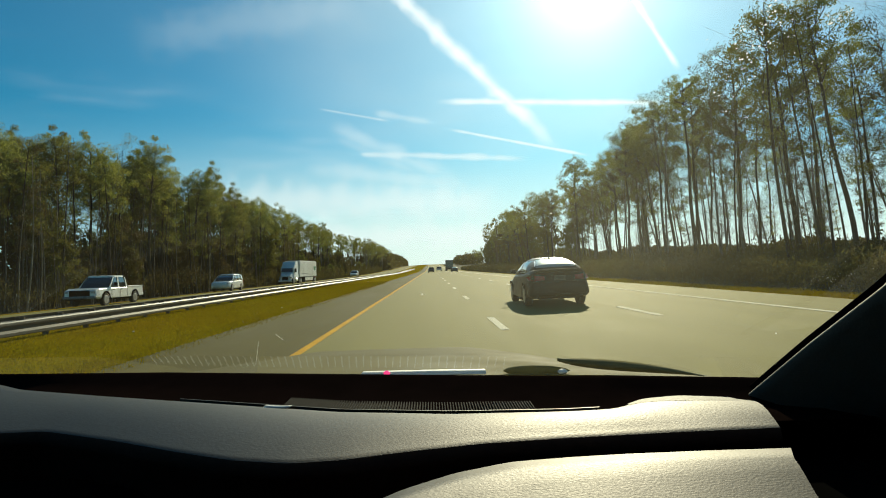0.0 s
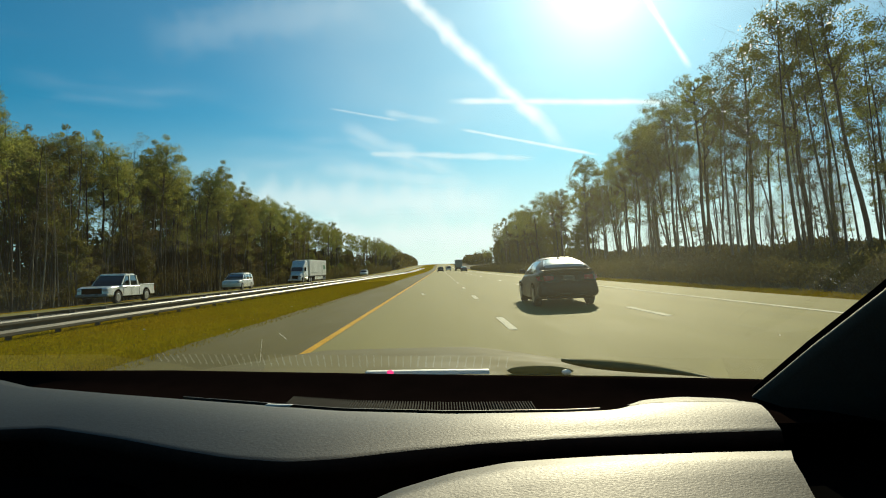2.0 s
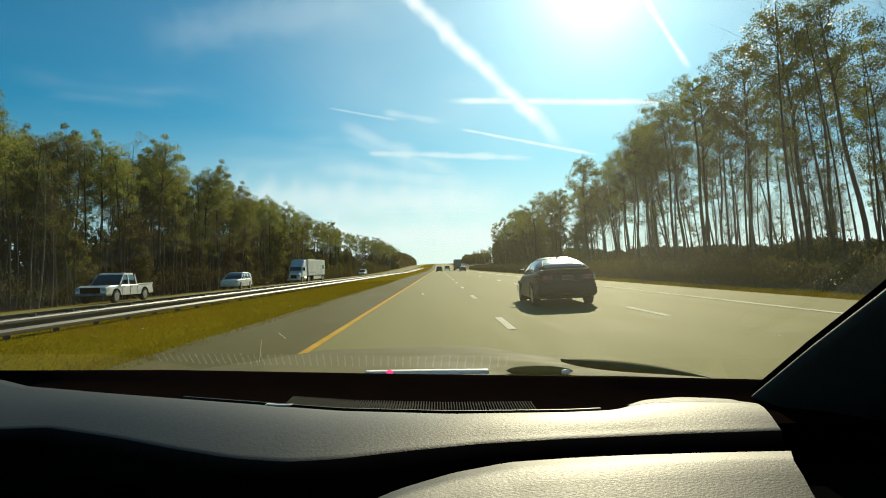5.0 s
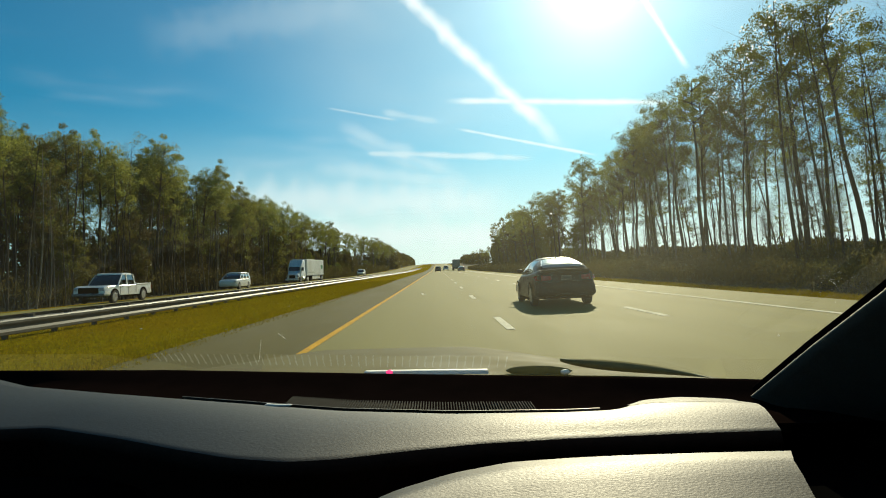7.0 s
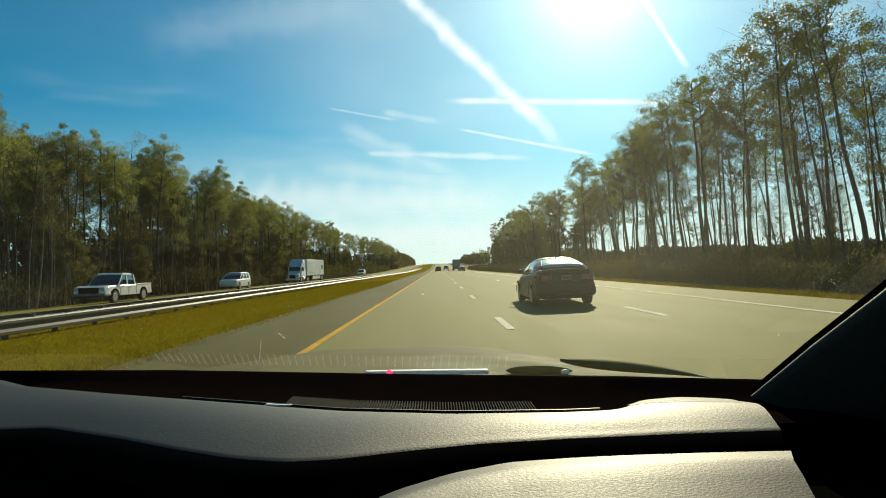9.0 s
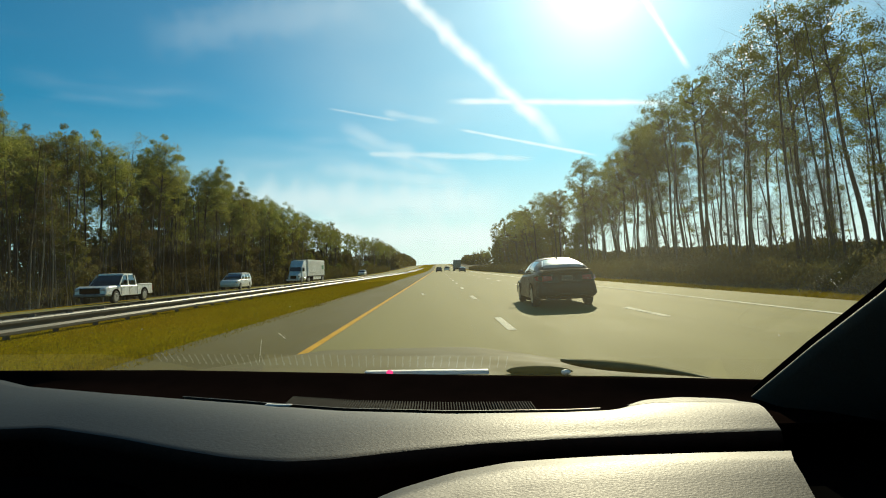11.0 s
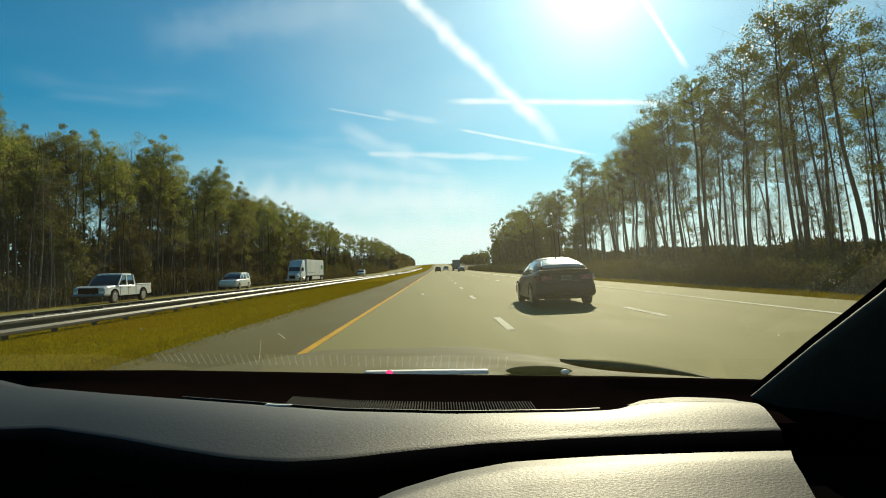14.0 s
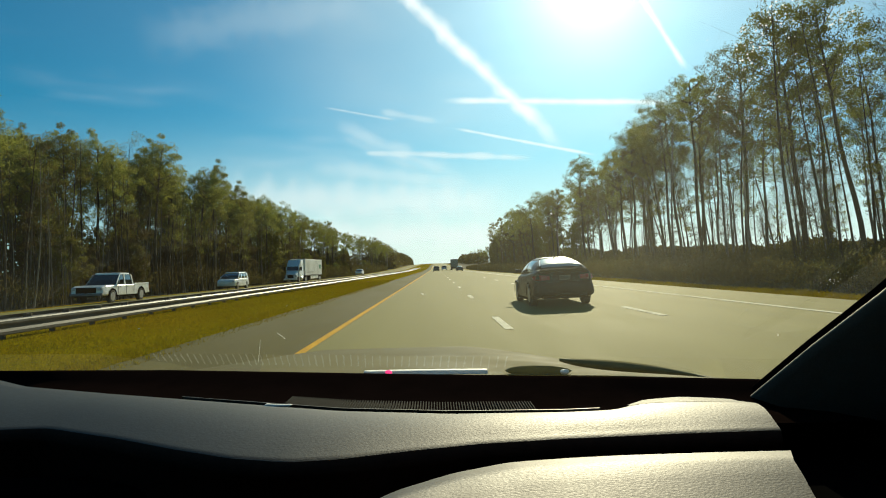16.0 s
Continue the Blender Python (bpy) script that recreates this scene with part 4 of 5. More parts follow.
# ---- undergrowth and grass, too fine to count ----
def brush(name, label, n, xs, ys, top, size, material, thin=1.6):
    """A belt of low growth: leaf sprays that thin out upwards, in drifts."""
    x = xs[0] + (xs[1] - xs[0]) * rng.random(n)
    y = ys[0] + (ys[1] - ys[0]) * rng.random(n) ** 1.5
    lump = np.array([0.62 + 0.55 * noise.noise((a * 0.22, b * 0.13, 3.0)) + 0.25 * noise.noise((a * 0.9, b * 0.6, 8.0)) for a, b in zip(x, y)])
    z = top * np.clip(lump, 0.15, 1.3) * rng.random(n) ** (1 / thin)
    g = np.array([land(a, b) for a, b in zip(x, y)])
    c = np.stack([x, y, g + z], 1)
    u = rng.normal(size=(n, 3)) * np.array([0.7, 0.7, 1.5])
    u /= np.linalg.norm(u, axis=1)[:, None]
    w = np.cross(u, rng.normal(size=(n, 3)))
    w /= np.linalg.norm(w, axis=1)[:, None]
    k = size * (0.6 + 0.8 * rng.random((n, 1))) * (1 + y[:, None] / 90)
    v = np.stack([c - u * k - w * k * 0.3, c - u * k + w * k * 0.3, c + u * k * 1.2], 1).reshape(-1, 3)
    ob = link_mesh(name, [tuple(p) for p in v], [(3 * i, 3 * i + 1, 3 * i + 2) for i in range(n)], material)
    return tagged(ob, label, "undergrowth", "", "stuff")


brush("undergrowth", "brown and olive brush under the roadside pines", 175000, (13.3, 23.0), (14, 270), 2.0, 0.060, BRUSH)
brush("undergrowth", "taller brush deeper in the thin roadside wood", 85000, (23.0, 42.0), (20, 280), 3.2, 0.11, BRUSH)
brush("undergrowth", "dense dark brush at the foot of the far wood", 125000, (-48.0, -32.8), (26, 420), 4.6, 0.075, BRUSH)


def woodland(name, label, n, line, depth, height, size, material):
    """Distant wood: a long belt of small clumps with an uneven top."""
    (xa, ya), (xb, yb) = line
    s = rng.random(n)
    x = xa + (xb - xa) * s + depth * (rng.random(n) - 0.5)
    y = ya + (yb - ya) * s + depth * (rng.random(n) - 0.5)
    crown = np.array([0.75 + 0.35 * noise.noise((a * 0.06, b * 0.06, 1.0)) + 0.22 * noise.noise((a * 0.25, b * 0.25, 5.0)) for a, b in zip(x, y)])
    z = height * np.clip(crown, 0.3, 1.4) * rng.random(n) ** 0.6
    g = np.array([land(a, b) for a, b in zip(x, y)])
    c = np.stack([x, y, g + z], 1)
    u = rng.normal(size=(n, 3))
    u /= np.linalg.norm(u, axis=1)[:, None]
    w = np.cross(u, rng.normal(size=(n, 3)))
    w /= np.linalg.norm(w, axis=1)[:, None]
    k = size * (0.6 + 0.8 * rng.random((n, 1)))
    v = np.stack([c - u * k, c - w * k * 0.6, c + u * k, c + w * k * 0.6], 1).reshape(-1, 3)
    ob = link_mesh(name, [tuple(p) for p in v], [(4 * i, 4 * i + 1, 4 * i + 2, 4 * i + 3) for i in range(n)], material)
    return tagged(ob, label, "woods", "", "stuff")


woodland("distant_woods", "distant dark tree belt across a clearing", 16000, ((46, 215), (150, 130)), 14, 7.0, 0.8, BRUSH)
woodland("wood_behind", "dense shaded wood behind the forest edge", 26000, ((-52, 25), (-54, 330)), 9, 11.5, 0.42, BRUSH)
woodland("distant_woods", "far continuation of the wood beside the oncoming lanes", 22000, ((-42, 480), (-60, 1350)), 22, 15.0, 1.5, BRUSH)
woodland("distant_woods", "far low trees ahead beside the road", 9000, ((38, 560), (60, 1350)), 22, 11.0, 1.5, BRUSH)


def turf(name, label, n, xs, ys, tall):
    x = xs[0] + (xs[1] - xs[0]) * rng.random(n)
    y = ys[0] + (ys[1] - ys[0]) * rng.random(n) ** 1.8
    verts, faces = [], []
    for i in range(n):
        g = land(x[i], y[i]) + 0.01
        h = tall * (0.4 + rng.random()) * (1 + 1.2 * max(0, noise.noise((x[i] * 0.5, y[i] * 0.3, 2))))
        a = rng.random() * 6.28
        w = 0.006 * (1 + y[i] / 20)
        ca, sa = math.cos(a) * w, math.sin(a) * w
        bx, by = rng.normal() * h * 0.45, rng.normal() * h * 0.45
        verts += [(x[i] - ca, y[i] - sa, g), (x[i] + ca, y[i] + sa, g), (x[i] + bx, y[i] + by, g + h)]
        faces.append((3 * i, 3 * i + 1, 3 * i + 2))
    return tagged(link_mesh(name, verts, faces, BLADE), label, "grass", "", "stuff")


turf("grass", "short dry yellow-green grass of the median", 95000, (-14.5, -4.65), (7, 70), 0.042)
turf("grass", "dry grass fringe beside the outer shoulder", 16000, (12.2, 13.8), (14, 80), 0.12)
turf("grass", "sparse tufts creeping over the shoulder's edge", 5000, (-5.4, -4.3), (7, 60), 0.05)

# ---- vehicles ----
def rounded(hw, z0, z1, y, r=0.12, tuck=0.0, n=4):
    """A rounded upright section across a vehicle at y; tuck narrows the top."""
    pts = []
    for sx, sz in ((1, 1), (-1, 1), (-1, -1), (1, -1)):
        w = hw - (tuck if sz > 0 else 0)
        cx, cz = sx * (w - r), (z1 - r) if sz > 0 else (z0 + r)
        a0 = {(1, 1): 0, (-1, 1): 90, (-1, -1): 180, (1, -1): 270}[(sx, sz)]
        for k in range(n + 1):
            a = radians(a0 + 90 * k / n)
            pts.append((cx + r * math.cos(a), y, cz + r * math.sin(a)))
    return pts


def plan_ring(hw, y0, y1, z, r=0.25, n=5):
    """A rounded level ring of a cabin at height z."""
    pts = []
    for sx, sy, a0 in ((1, 1, 0), (-1, 1, 90), (-1, -1, 180), (1, -1, 270)):
        cx, cy = sx * (hw - r), (y1 - r) if sy > 0 else (y0 + r)
        for k in range(n + 1):
            a = radians(a0 + 90 * k / n)
            pts.append((cx + r * math.cos(a), cy + r * math.sin(a), z))
    return pts


def disc(r0, w, x, y, z, seg=24, inset=0.0):
    rings = [[(x + o, y + r * math.cos(math.tau * k / seg), z + r * math.sin(math.tau * k / seg)) for k in range(seg)] for o, r in ((-w / 2, r0 * 0.88), (-w / 2 * 0.8, r0), (w / 2 * 0.8, r0), (w / 2, r0 * 0.88))]
    return loft(rings)


def wheel(parent, x, y, r=0.33, w=0.22, out=1):
    t = part("wheel", disc(r, w, x, y, r), RUBBER, parent, smooth=False)
    part("rim", disc(r * 0.66, w * 0.3, x + out * w * 0.40, y, r, 20), RIM, t)
    for k in range(5):
        a = math.tau * k / 5
        part("spoke", loft([[(x + out * w * 0.57, y + q * math.cos(a) + s * math.sin(a) * 0.03, r + q * math.sin(a) - s * math.cos(a) * 0.03) for q, s in ((0.02, -1), (r * 0.58, -1), (r * 0.58, 1), (0.02, 1))], [(x + out * w * 0.50, y + q * math.cos(a) + s * math.sin(a) * 0.04, r + q * math.sin(a) - s * math.cos(a) * 0.04) for q, s in ((0.02, -1), (r * 0.58, -1), (r * 0.58, 1), (0.02, 1))]]), RIM, t)
    return t


def quad_panel(corners, out, thick=0.012):
    """A thin pane over four corners, thickened along out."""
    o = Vector(out).normalized() * thick
    a = [Vector(c) for c in corners]
    return loft([[p for p in a], [p + o for p in a]])


def cabin_shell(s, paint):
    """The saloon's roof, pillars and panes, cut from one curved shell."""
    ys = [0.40 + 3.10 * i / 92 for i in range(93)]
    spine = smooth_line([(0.40, 1.085), (0.50, 1.165), (0.62, 1.250), (0.80, 1.312), (1.00, 1.361), (1.20, 1.404), (1.40, 1.442), (1.70, 1.475), (2.05, 1.478), (2.35, 1.450), (2.60, 1.375), (2.90, 1.245), (3.20, 1.110), (3.50, 0.985)], 93)
    n = 56
    verts = []
    for y, (_, top) in zip(ys, spine):
        low = 1.00 - 0.012 * (y - 0.4)
        wide = 0.815 - 0.05 * max(0, (0.9 - y)) - 0.03 * max(0, y - 2.9)
        for k in range(n + 1):
            a = math.pi * k / n
            c, q = math.cos(a), math.sin(a)
            lift = max(top - low, 0.02)
            x = wide * math.copysign(abs(c) ** 0.50, c) * (1 - 0.20 * min(lift / 0.45, 1) * q)
            verts.append((x, y, low + lift * q ** 0.48))
    zones = {"roof": [], "rear_window": [], "rear_window_trim": [], "rear_window_seal": [], "windscreen_pane": [], "side_window": []}
    for i in range(92):
        for k in range(n):
            f = (i * (n + 1) + k, i * (n + 1) + k + 1, (i + 1) * (n + 1) + k + 1, (i + 1) * (n + 1) + k)
            x = abs(sum(verts[v][0] for v in f)) / 4
            y = sum(verts[v][1] for v in f) / 4
            z = sum(verts[v][2] for v in f) / 4
            side = x > 0.60 - 0.30 * (z - 1.04) and 1.04 < z < 1.375
            if y < 1.34 and x < 0.47 + 0.17 * (1.28 - y) and y > 0.50:
                zones["rear_window"].append(f)
            elif y < 1.40 and x < 0.505 + 0.17 * (1.28 - y) and y > 0.47:
                zones["rear_window_trim" if 0.60 < y < 1.28 else "rear_window_seal"].append(f)
            elif 2.46 < y < 3.30 and x < 0.56 + 0.10 * (y - 2.46):
                zones["windscreen_pane"].append(f)
            elif side and y > 0.98 + 0.75 * (z - 1.04) and y < 3.02 - 1.75 * (z - 1.04) and abs(y - 1.93) > 0.04:
                zones["side_window"].append(f)
            else:
                zones["roof"].append(f)
    for zone, m in (("roof", paint), ("rear_window", REAR_GLASS), ("rear_window_trim", CHROME), ("rear_window_seal", BLACK_TRIM), ("windscreen_pane", CAR_GLASS), ("side_window", CAR_GLASS)):
        for left in ((True, False) if zone == "side_window" else (None,)):
            fs = [f for f in zones[zone] if left is None or (verts[f[0]][0] < 0) == left]
            used_at = sorted({v for f in fs for v in f})
            at = {v: k for k, v in enumerate(used_at)}
            shrink = 1.0 if zone in ("roof", "rear_window_trim", "rear_window_seal") else 0.996
            link_mesh(zone, [(verts[v][0] * shrink, verts[v][1], verts[v][2] - (0 if zone in ("roof", "rear_window_trim", "rear_window_seal") else 0.004)) for v in used_at], [tuple(at[v] for v in f) for f in fs], m, s, "curved rear window mirroring the bright sky" if zone == "rear_window" else "", smooth=True)


def make_sedan(name, label, paint, detail=True):
    """A four-door saloon, its tail at y = 0 and nose at y = 4.85."""
    s = thing(name, label, "car")
    st = [(0.00, 0.66, 0.42, 0.90, 0.14), (0.05, 0.80, 0.34, 1.00, 0.16), (0.18, 0.88, 0.29, 1.080, 0.17), (0.45, 0.912, 0.24, 1.090, 0.14), (1.0, 0.925, 0.20, 1.055, 0.12), (1.8, 0.92, 0.19, 0.99, 0.10),
          (2.8, 0.92, 0.19, 0.965, 0.10), (3.5, 0.915, 0.20, 0.955, 0.12), (4.2, 0.89, 0.22, 0.86, 0.14), (4.6, 0.82, 0.25, 0.76, 0.16), (4.80, 0.68, 0.30, 0.66, 0.12), (4.86, 0.55, 0.36, 0.58, 0.08)]
    body = part("body", loft([rounded(w, z0, z1, y, r, 0.075, 5) for y, w, z0, z1, r in st]), paint, s, smooth=True)
    for x in (-1, 1):
        for y in (0.98, 3.80):
            rg = [[(x * o, y + rr * math.cos(math.pi * k / 14), 0.33 + rr * math.sin(math.pi * k / 14)) for k in range(15)] for o, rr in ((0.918, 0.40), (0.935, 0.40), (0.935, 0.355), (0.918, 0.355))]
            part("wheel_arch", loft(rg, caps=False, closed=False), BLACK_TRIM, body)
    cabin_shell(s, paint)
    for x in (-1, 1):
        part("window_trim", quad_panel([(x * 0.815, 0.72, 1.035), (x * 0.825, 3.2, 1.000), (x * 0.822, 3.2, 1.018), (x * 0.812, 0.72, 1.055)], (x, 0, 0.1), 0.008), CHROME, s)
        m = part("mirror", box(x * 0.92 - 0.10, x * 0.92 + 0.10, 3.02, 3.12, 1.00, 1.12, 0.04, 3), paint, s, smooth=True)
        part("sill", box(x * 0.90 - 0.03, x * 0.90 + 0.03, 1.42, 3.36, 0.17, 0.25, 0.02), BLACK_TRIM, s)
        part("door_handle", box(x * 0.925 - 0.012, x * 0.925 + 0.012, 1.35, 1.55, 0.82, 0.85, 0.008), paint, s)
        part("door_handle", box(x * 0.925 - 0.012, x * 0.925 + 0.012, 2.30, 2.50, 0.80, 0.83, 0.008), paint, s)
        lamp = part("tail_lamp", loft([[(x * a, y, z) for a, y, z in ((0.44, 0.005 - e, 0.80), (0.70, 0.02 - e, 0.78), (0.86 + e, 0.20, 0.80), (0.885 + e, 0.42, 0.90), (0.84 + e, 0.22, 0.935), (0.69, 0.035 - e, 0.94), (0.44, 0.02 - e, 0.915))] for e in (-0.02, 0.022)]), TAIL_RED, s, "dark red tail lamp", smooth=False)
        part("reverse_lamp", box(x * 0.55 - 0.07, x * 0.55 + 0.07, -0.020, -0.004, 0.82, 0.87, 0.006), TAIL_RED, lamp)
        part("headlamp", box(x * 0.68 - 0.14, x * 0.68 + 0.14, 4.50, 4.74, 0.60, 0.72, 0.05, 3), LAMP_CLEAR, s)
        wheel(s, x * 0.80, 0.98, 0.335, 0.22, x)
        wheel(s, x * 0.80, 3.80, 0.335, 0.22, x)
        part("exhaust_pipe", disc(0.04, 0.02, 0, 0, 0, 12), CHROME, s).matrix_basis = pose(x * 0.52, 0.03, 0.29, 0, 0, 90)
    part("boot_lid", loft([[(x, y, z) for x, y, z in ((-0.70, 0.10, zz), (0.70, 0.10, zz), (0.74, 0.62, zz + 0.03), (-0.74, 0.62, zz + 0.03))] for zz in (1.05, 1.078)]), paint, s, smooth=False)
    part("boot_lip", loft([[(x, 0.045 + 0.05 * (x / 0.7) ** 2 + a, 1.058 + b - 0.02 * (x / 0.7) ** 2) for a, b in ((0, -0.02), (-0.02, 0.050), (0.04, 0.056), (0.07, -0.01))] for x in [-0.7 + 1.4 * i / 14 for i in range(15)]]), RUBBER, s, smooth=True)
    part("bumper", loft([rounded(w, z0, z1, y, 0.14, 0.03, 5) for y, w, z0, z1 in ((-0.03, 0.62, 0.40, 0.70), (-0.012, 0.76, 0.35, 0.73), (0.07, 0.865, 0.30, 0.74), (0.25, 0.905, 0.28, 0.72), (0.45, 0.916, 0.28, 0.66))]), paint, s, smooth=True)
    part("lower_valance", box(-0.66, 0.66, -0.042, 0.20, 0.245, 0.36, 0.03), BLACK_TRIM, s)
    plate = part("number_plate", box(-0.16, 0.16, -0.012, 0.006, 0.775, 0.925, 0.005), PLATE, s, "pale number plate with plain bars")
    part("plate_bar", box(-0.12, 0.12, -0.016, -0.013, 0.83, 0.875), PRINT, plate)
    part("boot_handle", box(-0.36, 0.36, -0.016, 0.012, 0.945, 0.965, 0.004), paint, s)
    part("third_brake_lamp", box(-0.14, 0.14, 0.86, 0.90, 1.225, 1.25, 0.006), TAIL_RED, s)
    part("aerial", loft([[(a, 1.46 + b, 1.455) for a, b in ((-0.03, 0.10), (0.03, 0.10), (0.02, -0.08), (-0.02, -0.08))], [(a, 1.46 + b, 1.500) for a, b in ((-0.006, -0.04), (0.006, -0.04), (0.006, -0.08), (-0.006, -0.08))]]), paint, s)
    return s


def make_pickup(name, label, paint):
    s = thing(name, label, "pickup truck")
    st = [(0.0, 0.93, 0.50, 1.02, 0.04), (0.05, 0.97, 0.45, 1.05, 0.04), (2.0, 0.98, 0.42, 1.05, 0.05), (4.2, 0.98, 0.42, 1.08, 0.08), (5.3, 0.97, 0.45, 1.06, 0.12), (5.62, 0.93, 0.48, 0.98, 0.12), (5.72, 0.85, 0.52, 0.90, 0.10)]
    part("body", loft([rounded(w, a, b, y, r, 0.03, 4) for y, w, a, b, r in st]), paint, s, smooth=False)
    part("bed_liner", box(-0.84, 0.84, 0.10, 1.95, 1.04, 1.058), BLACK_TRIM, s)
    for x in (-1, 1):
        part("bed_rail", box(x * 0.92 - 0.05, x * 0.92 + 0.05, 0.02, 2.0, 1.04, 1.12, 0.02), paint, s)
        wheel(s, x * 0.86, 1.15, 0.38, 0.25, x)
        wheel(s, x * 0.86, 4.65, 0.38, 0.25, x)
        part("mirror", box(x * 1.06 - 0.09, x * 1.06 + 0.09, 3.72, 3.82, 1.18, 1.38, 0.03), BLACK_TRIM, s)
        part("headlamp", box(x * 0.74 - 0.13, x * 0.74 + 0.13, 5.60, 5.725, 0.76, 0.94, 0.03), LAMP_CLEAR, s)
        part("tail_lamp", box(x * 0.90 - 0.06, x * 0.90 + 0.06, -0.015, 0.05, 0.70, 0.98, 0.01), TAIL_RED, s)
    part("cabin_glass", loft([plan_ring(w, a, b, z, r) for w, a, b, z, r in ((0.88, 2.0, 4.2, 1.06, 0.1), (0.84, 2.06, 3.95, 1.35, 0.14), (0.76, 2.18, 3.50, 1.72, 0.18))]), CAR_GLASS, s, "dark cabin windows")
    part("roof", loft([plan_ring(w, a, b, z, r) for w, a, b, z, r in ((0.79, 2.14, 3.56, 1.68, 0.18), (0.77, 2.17, 3.52, 1.77, 0.2), (0.64, 2.3, 3.3, 1.80, 0.2))]), paint, s)
    for x in (-1, 1):
        for y0, y1 in ((2.06, 2.16), (3.05, 3.02), (4.12, 3.50)):
            part("pillar", quad_panel([(x * 0.885, y0 - 0.07, 1.06), (x * 0.885, y0 + 0.07, 1.06), (x * 0.79, y1 + 0.05, 1.69), (x * 0.79, y1 - 0.05, 1.69)], (x, 0, 0.2), 0.02), paint, s)
    part("grille", box(-0.60, 0.60, 5.66, 5.735, 0.62, 0.96, 0.03), BLACK_TRIM, s, "black grille")
    for x in (-1, 1):
        for y in (1.15, 4.65):
            rg = [[(x * o, y + rr * math.cos(math.pi * k / 14), 0.38 + rr * math.sin(math.pi * k / 14)) for k in range(15)] for o, rr in ((0.95, 0.50), (0.992, 0.50), (0.992, 0.39), (0.95, 0.39))]
            part("wheel_arch", loft(rg, caps=False, closed=False), BLACK_TRIM, s)
        for y in (2.10, 3.04, 4.02):
            part("door_seam", box(x * 0.981 - 0.004, x * 0.981 + 0.004, y - 0.012, y + 0.012, 0.50, 1.06), BLACK_TRIM, s)
        for y in (2.75, 3.70):
            part("door_handle", box(x * 0.99 - 0.015, x * 0.99 + 0.015, y, y + 0.18, 0.93, 0.97, 0.008), BLACK_TRIM, s)
        part("sill", box(x * 0.93 - 0.05, x * 0.93 + 0.05, 1.75, 4.10, 0.36, 0.44, 0.02), BLACK_TRIM, s)
    part("bumper", box(-0.95, 0.95, 5.62, 5.80, 0.46, 0.62, 0.05), GREY_PAINT, s)
    part("rear_bumper", box(-0.92, 0.92, -0.12, 0.06, 0.48, 0.62, 0.03), CHROME, s)
    return s


def make_suv(name, label, paint):
    s = thing(name, label, "car")
    st = [(0.0, 0.80, 0.48, 0.95, 0.06), (0.10, 0.90, 0.36, 1.02, 0.08), (0.6, 0.95, 0.28, 1.06, 0.10), (2.4, 0.96, 0.26, 1.02, 0.10), (3.6, 0.95, 0.27, 1.02, 0.12), (4.4, 0.90, 0.30, 0.94, 0.14), (4.72, 0.78, 0.36, 0.84, 0.14)]
    part("body", loft([rounded(w, a, b, y, r, 0.05, 4) for y, w, a, b, r in st]), paint, s, smooth=True)
    part("cabin_glass", loft([plan_ring(w, a, b, z, r) for w, a, b, z, r in ((0.86, 0.10, 3.6, 1.02, 0.15), (0.80, 0.22, 3.15, 1.32, 0.2), (0.70, 0.42, 2.65, 1.60, 0.22))]), CAR_GLASS, s, "dark cabin windows", smooth=True)
    part("roof", loft([plan_ring(w, a, b, z, r) for w, a, b, z, r in ((0.735, 0.34, 2.75, 1.56, 0.22), (0.71, 0.38, 2.68, 1.64, 0.24), (0.55, 0.60, 2.4, 1.68, 0.24))]), paint, s, smooth=True)
    for x in (-1, 1):
        for y0, y1, wd in ((0.35, 0.50, 0.16), (1.35, 1.35, 0.07), (2.35, 2.25, 0.06), (3.50, 2.70, 0.06)):
            part("pillar", quad_panel([(x * 0.875, y0 - wd, 1.03), (x * 0.875, y0 + wd, 1.03), (x * 0.74, y1 + wd, 1.57), (x * 0.74, y1 - wd, 1.57)], (x, 0, 0.25), 0.02), paint, s)
        wheel(s, x * 0.84, 0.92, 0.36, 0.24, x)
        wheel(s, x * 0.84, 3.75, 0.36, 0.24, x)
        part("tail_lamp", box(x * 0.78 - 0.10, x * 0.78 + 0.10, 0.0, 0.10, 0.78, 0.98, 0.02), TAIL_RED, s)
        part("headlamp", box(x * 0.70 - 0.14, x * 0.70 + 0.14, 4.52, 4.70, 0.70, 0.84, 0.04), LAMP_CLEAR, s)
        part("mirror", box(x * 0.99 - 0.10, x * 0.99 + 0.10, 3.0, 3.1, 1.03, 1.17, 0.04), paint, s)
    part("bumper", box(-0.80, 0.80, -0.06, 0.10, 0.40, 0.60, 0.04), BLACK_TRIM, s)
    return s


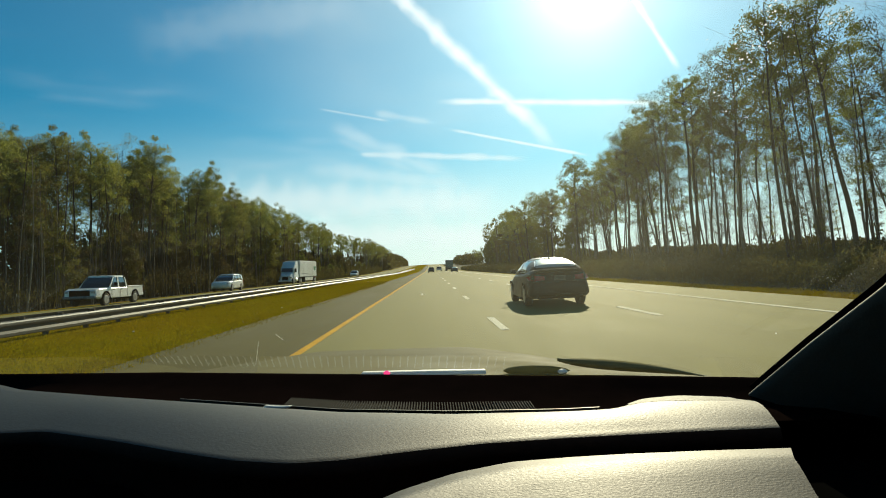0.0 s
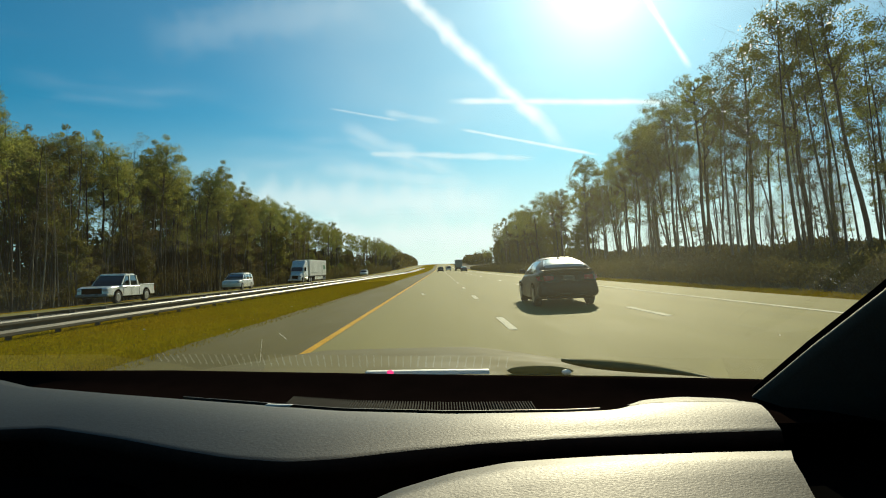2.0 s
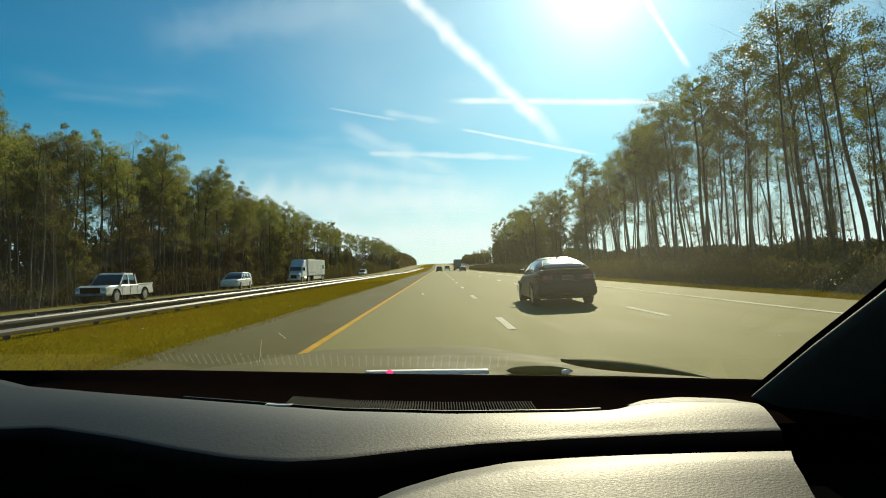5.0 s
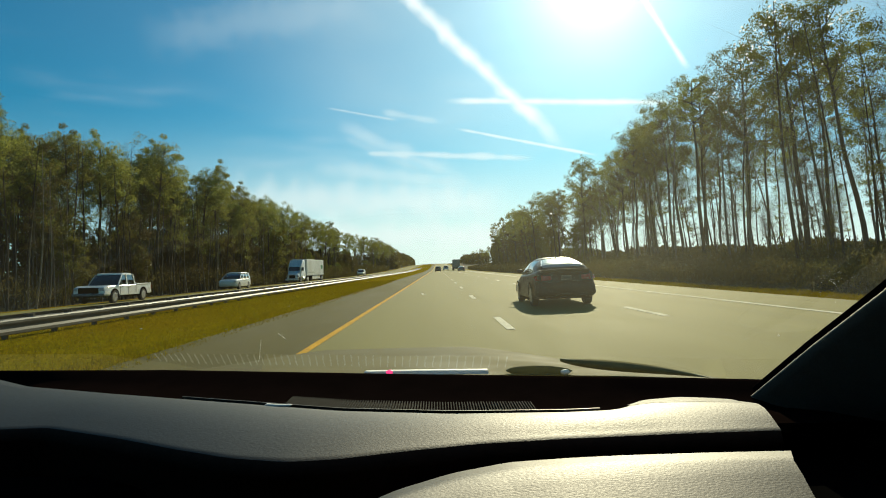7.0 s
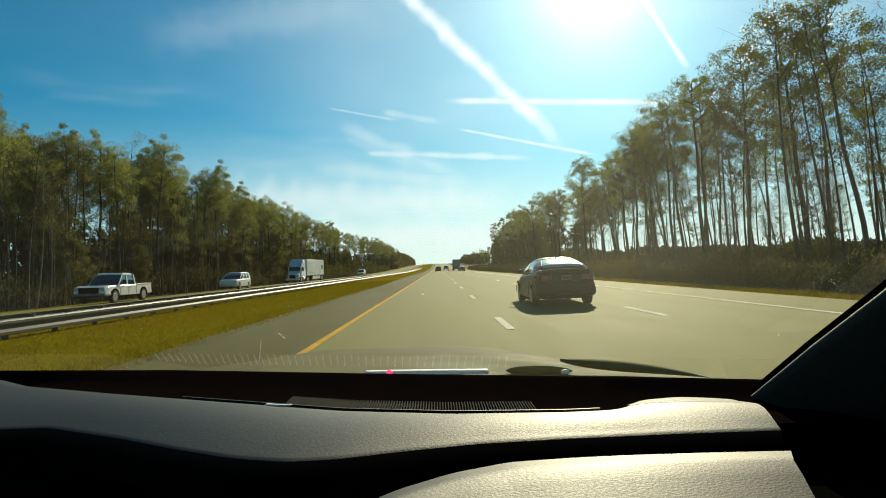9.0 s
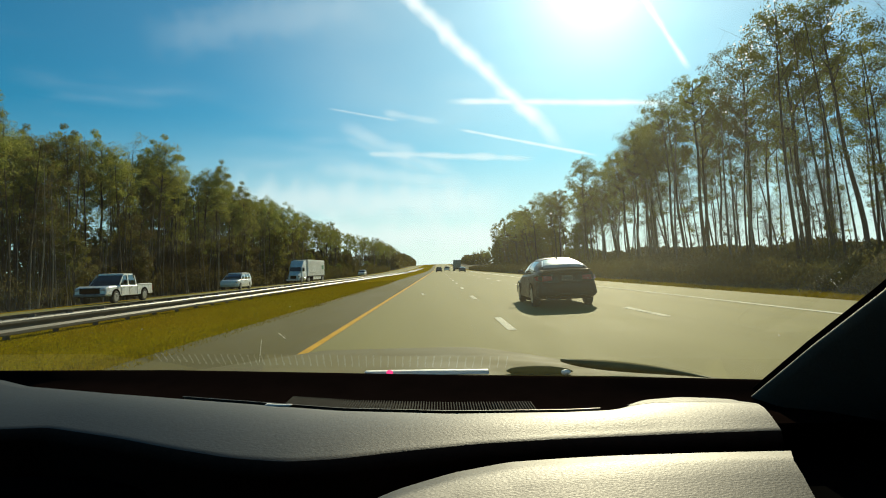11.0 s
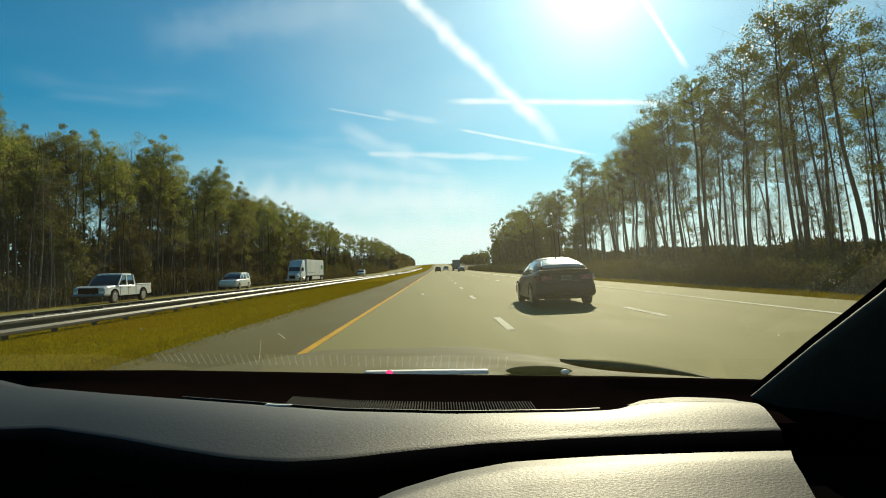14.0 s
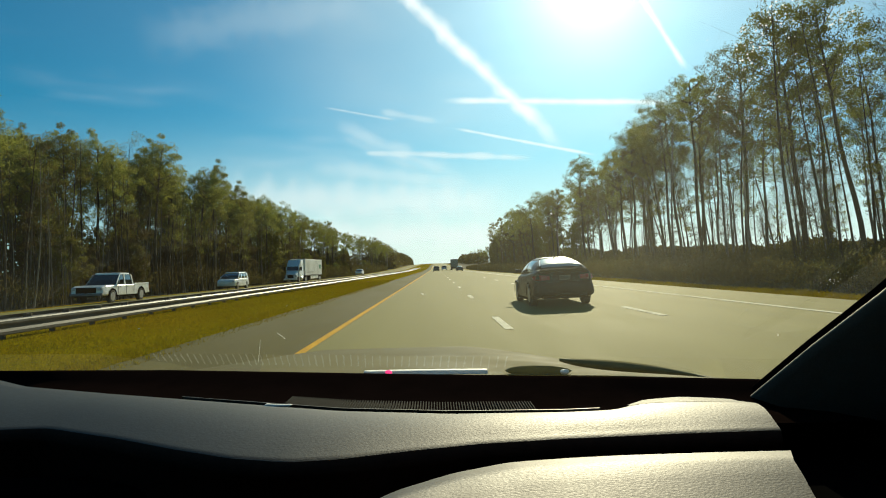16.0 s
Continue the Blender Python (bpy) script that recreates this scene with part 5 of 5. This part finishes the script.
def make_semi(name, label, cab_paint, skin, long=15.6):
    """A tractor with a box trailer, tail at y = 0, nose forward."""
    s = thing(name, label, "truck")
    tr = part("trailer_box", box(-1.29, 1.29, 0, long, 1.15, 4.05, 0.04), skin, s, "ribbed white trailer box")
    for x in (-1, 1):
        for k in range(26):
            y = 0.4 + k * (long - 0.8) / 25
            part("rib", box(x * 1.29 - 0.012, x * 1.29 + 0.012, y - 0.03, y + 0.03, 1.25, 3.98), skin, tr)
        part("lower_rail", box(x * 1.28 - 0.02, x * 1.28 + 0.02, 0.02, long - 0.02, 1.06, 1.22), STEEL, tr)
        part("side_skirt", box(x * 1.20 - 0.015, x * 1.20 + 0.015, 3.4, long - 5.0, 0.45, 1.06), skin, tr)
        for y in (1.1, 2.35, long - 1.3, long - 0.1):
            wheel(s, x * 1.02, y, 0.50, 0.46, x)
        wheel(s, x * 1.08, long + 4.6, 0.50, 0.30, x)
        part("fuel_tank", disc(0.32, 1.3, 0, 0, 0, 20), CHROME, s).matrix_basis = pose(x * 1.0, long + 2.2, 0.72, 0, 0, 90)
        part("mirror", box(x * 1.42 - 0.10, x * 1.42 + 0.10, long + 3.75, long + 3.90, 2.0, 2.65, 0.03), BLACK_TRIM, s)
        part("headlamp", box(x * 0.88 - 0.16, x * 0.88 + 0.16, long + 5.35, long + 5.60, 1.00, 1.25, 0.06), LAMP_CLEAR, s)
        part("side_window", box(x * 1.205 - 0.01, x * 1.205 + 0.01, long + 2.95, long + 3.75, 2.05, 2.65, 0.005), CAR_GLASS, s)
    for x in (-1, 1):
        part("green_mark", box(x * 1.304 - 0.004, x * 1.304 + 0.004, 1.0, 3.0, 2.30, 3.10, 0.003), MARK_GREEN, tr, "plain green mark")
        part("print_bar", box(x * 1.304 - 0.004, x * 1.304 + 0.004, long - 6.6, long - 1.2, 1.62, 1.78, 0.003), PRINT_GREY, tr, "grey bar of unreadable lettering")
    part("chassis", box(-0.45, 0.45, 0.3, long + 5.2, 0.75, 1.06, 0.03), BLACK_TRIM, s)
    part("sleeper_cab", loft([rounded(w, a, b, y, 0.16, 0.10, 4) for y, w, a, b in ((long + 0.75, 1.18, 0.85, 3.85), (long + 2.5, 1.20, 0.80, 3.85), (long + 3.2, 1.20, 0.80, 3.25), (long + 3.9, 1.18, 0.80, 2.75), (long + 4.25, 1.12, 0.80, 1.95))]), cab_paint, s, smooth=False)
    part("windscreen_glass", quad_panel([(-0.98, long + 4.20, 2.02), (0.98, long + 4.20, 2.02), (0.92, long + 3.93, 2.70), (-0.92, long + 3.93, 2.70)], (0, 1, 0.4), 0.03), CAR_GLASS, s)
    part("engine_hood", loft([rounded(w, a, b, y, 0.16, 0.12, 4) for y, w, a, b in ((long + 4.1, 1.10, 0.75, 1.95), (long + 5.0, 1.02, 0.70, 1.72), (long + 5.5, 0.92, 0.65, 1.50), (long + 5.62, 0.80, 0.70, 1.38))]), cab_paint, s, smooth=False)
    part("grille", box(-0.50, 0.50, long + 5.58, long + 5.66, 0.75, 1.30, 0.02), BLACK_TRIM, s)
    part("bumper", box(-1.15, 1.15, long + 5.45, long + 5.72, 0.42, 0.70, 0.06), CHROME, s)
    for x in (-0.95, 0.95):
        part("tail_lamp", box(x - 0.15, x + 0.15, -0.02, 0.0, 0.92, 1.04), TAIL_RED, s)
    return s


def stand(ob, x, y, heading_deg=0.0):
    ob.matrix_basis = pose(x, y, land(x, y) + 0.024, 0, 0, heading_deg)
    return ob


sedan = stand(make_sedan("saloon_car", "dark navy four-door saloon with sun glint on its rear window", NAVY), 3.76, 17.7)
sedan.rotation_euler = (0, math.atan(0.09 / 3.65) * -1, 0)

# traffic on the far carriageway, coming towards the camera
stand(make_pickup("pickup_truck", "white pickup truck on the far carriageway", WHITE_PAINT), -20.2, 41.2, 180)
suv = stand(make_suv("sport_utility_car", "white sport utility car on the far carriageway", WHITE_PAINT), -20.4, 166.0, 180)
tagged(copy_thing(suv, pose(-20.4, 64.0, land(-20.4, 64) + 0.024, 0, 0, 180)), group="oncoming cars")
stand(make_semi("semi_trailer_truck", "white tractor with a long white box trailer, oncoming", WHITE_PAINT, TRAILER_SKIN), -24.4, 124.0, 180)

# traffic far ahead on the near carriageway
stand(make_suv("sport_utility_car", "dark grey car far ahead in the lane", GREY_PAINT), 0.2, 190.0)
dark = stand(make_sedan("saloon_car", "dark saloon far ahead near the outer lane", GREY_PAINT), 7.0, 176.0)
stand(make_semi("semi_trailer_truck", "dark grey box truck far ahead in the outer lane", GREY_PAINT, GREY_PAINT, 9.0), 7.0, 225.0)
stand(make_pickup("pickup_truck", "white pickup far ahead in the middle lane", WHITE_PAINT), 3.3, 235.0)

# pale scraps of litter at the edge of the grass
for x, y, r in ((-5.2, 17.0, 0.05), (-4.9, 14.2, 0.04), (-5.6, 23.0, 0.06), (-7.5, 15.5, 0.05)):
    bm = bmesh.new()
    bmesh.ops.create_icosphere(bm, subdivisions=2, radius=r)
    for v in bm.verts:
        v.co *= 0.7 + 0.5 * noise.noise(v.co * 30 + Vector((x, y, 0)))
        v.co.z *= 0.45
    o = part("litter_scrap", bm, REFLECTOR)
    o.location = (x, y, land(x, y) + r * 0.3)
    tagged(o, "crumpled pale scrap of litter in the grass", "litter", "litter scraps")

# the wheels under the car that carries the camera
for x, out in ((-0.98, -1), (0.76, 1)):
    for y in (1.95, -0.85):
        wheel(car, x, y, 0.33, 0.22, out)
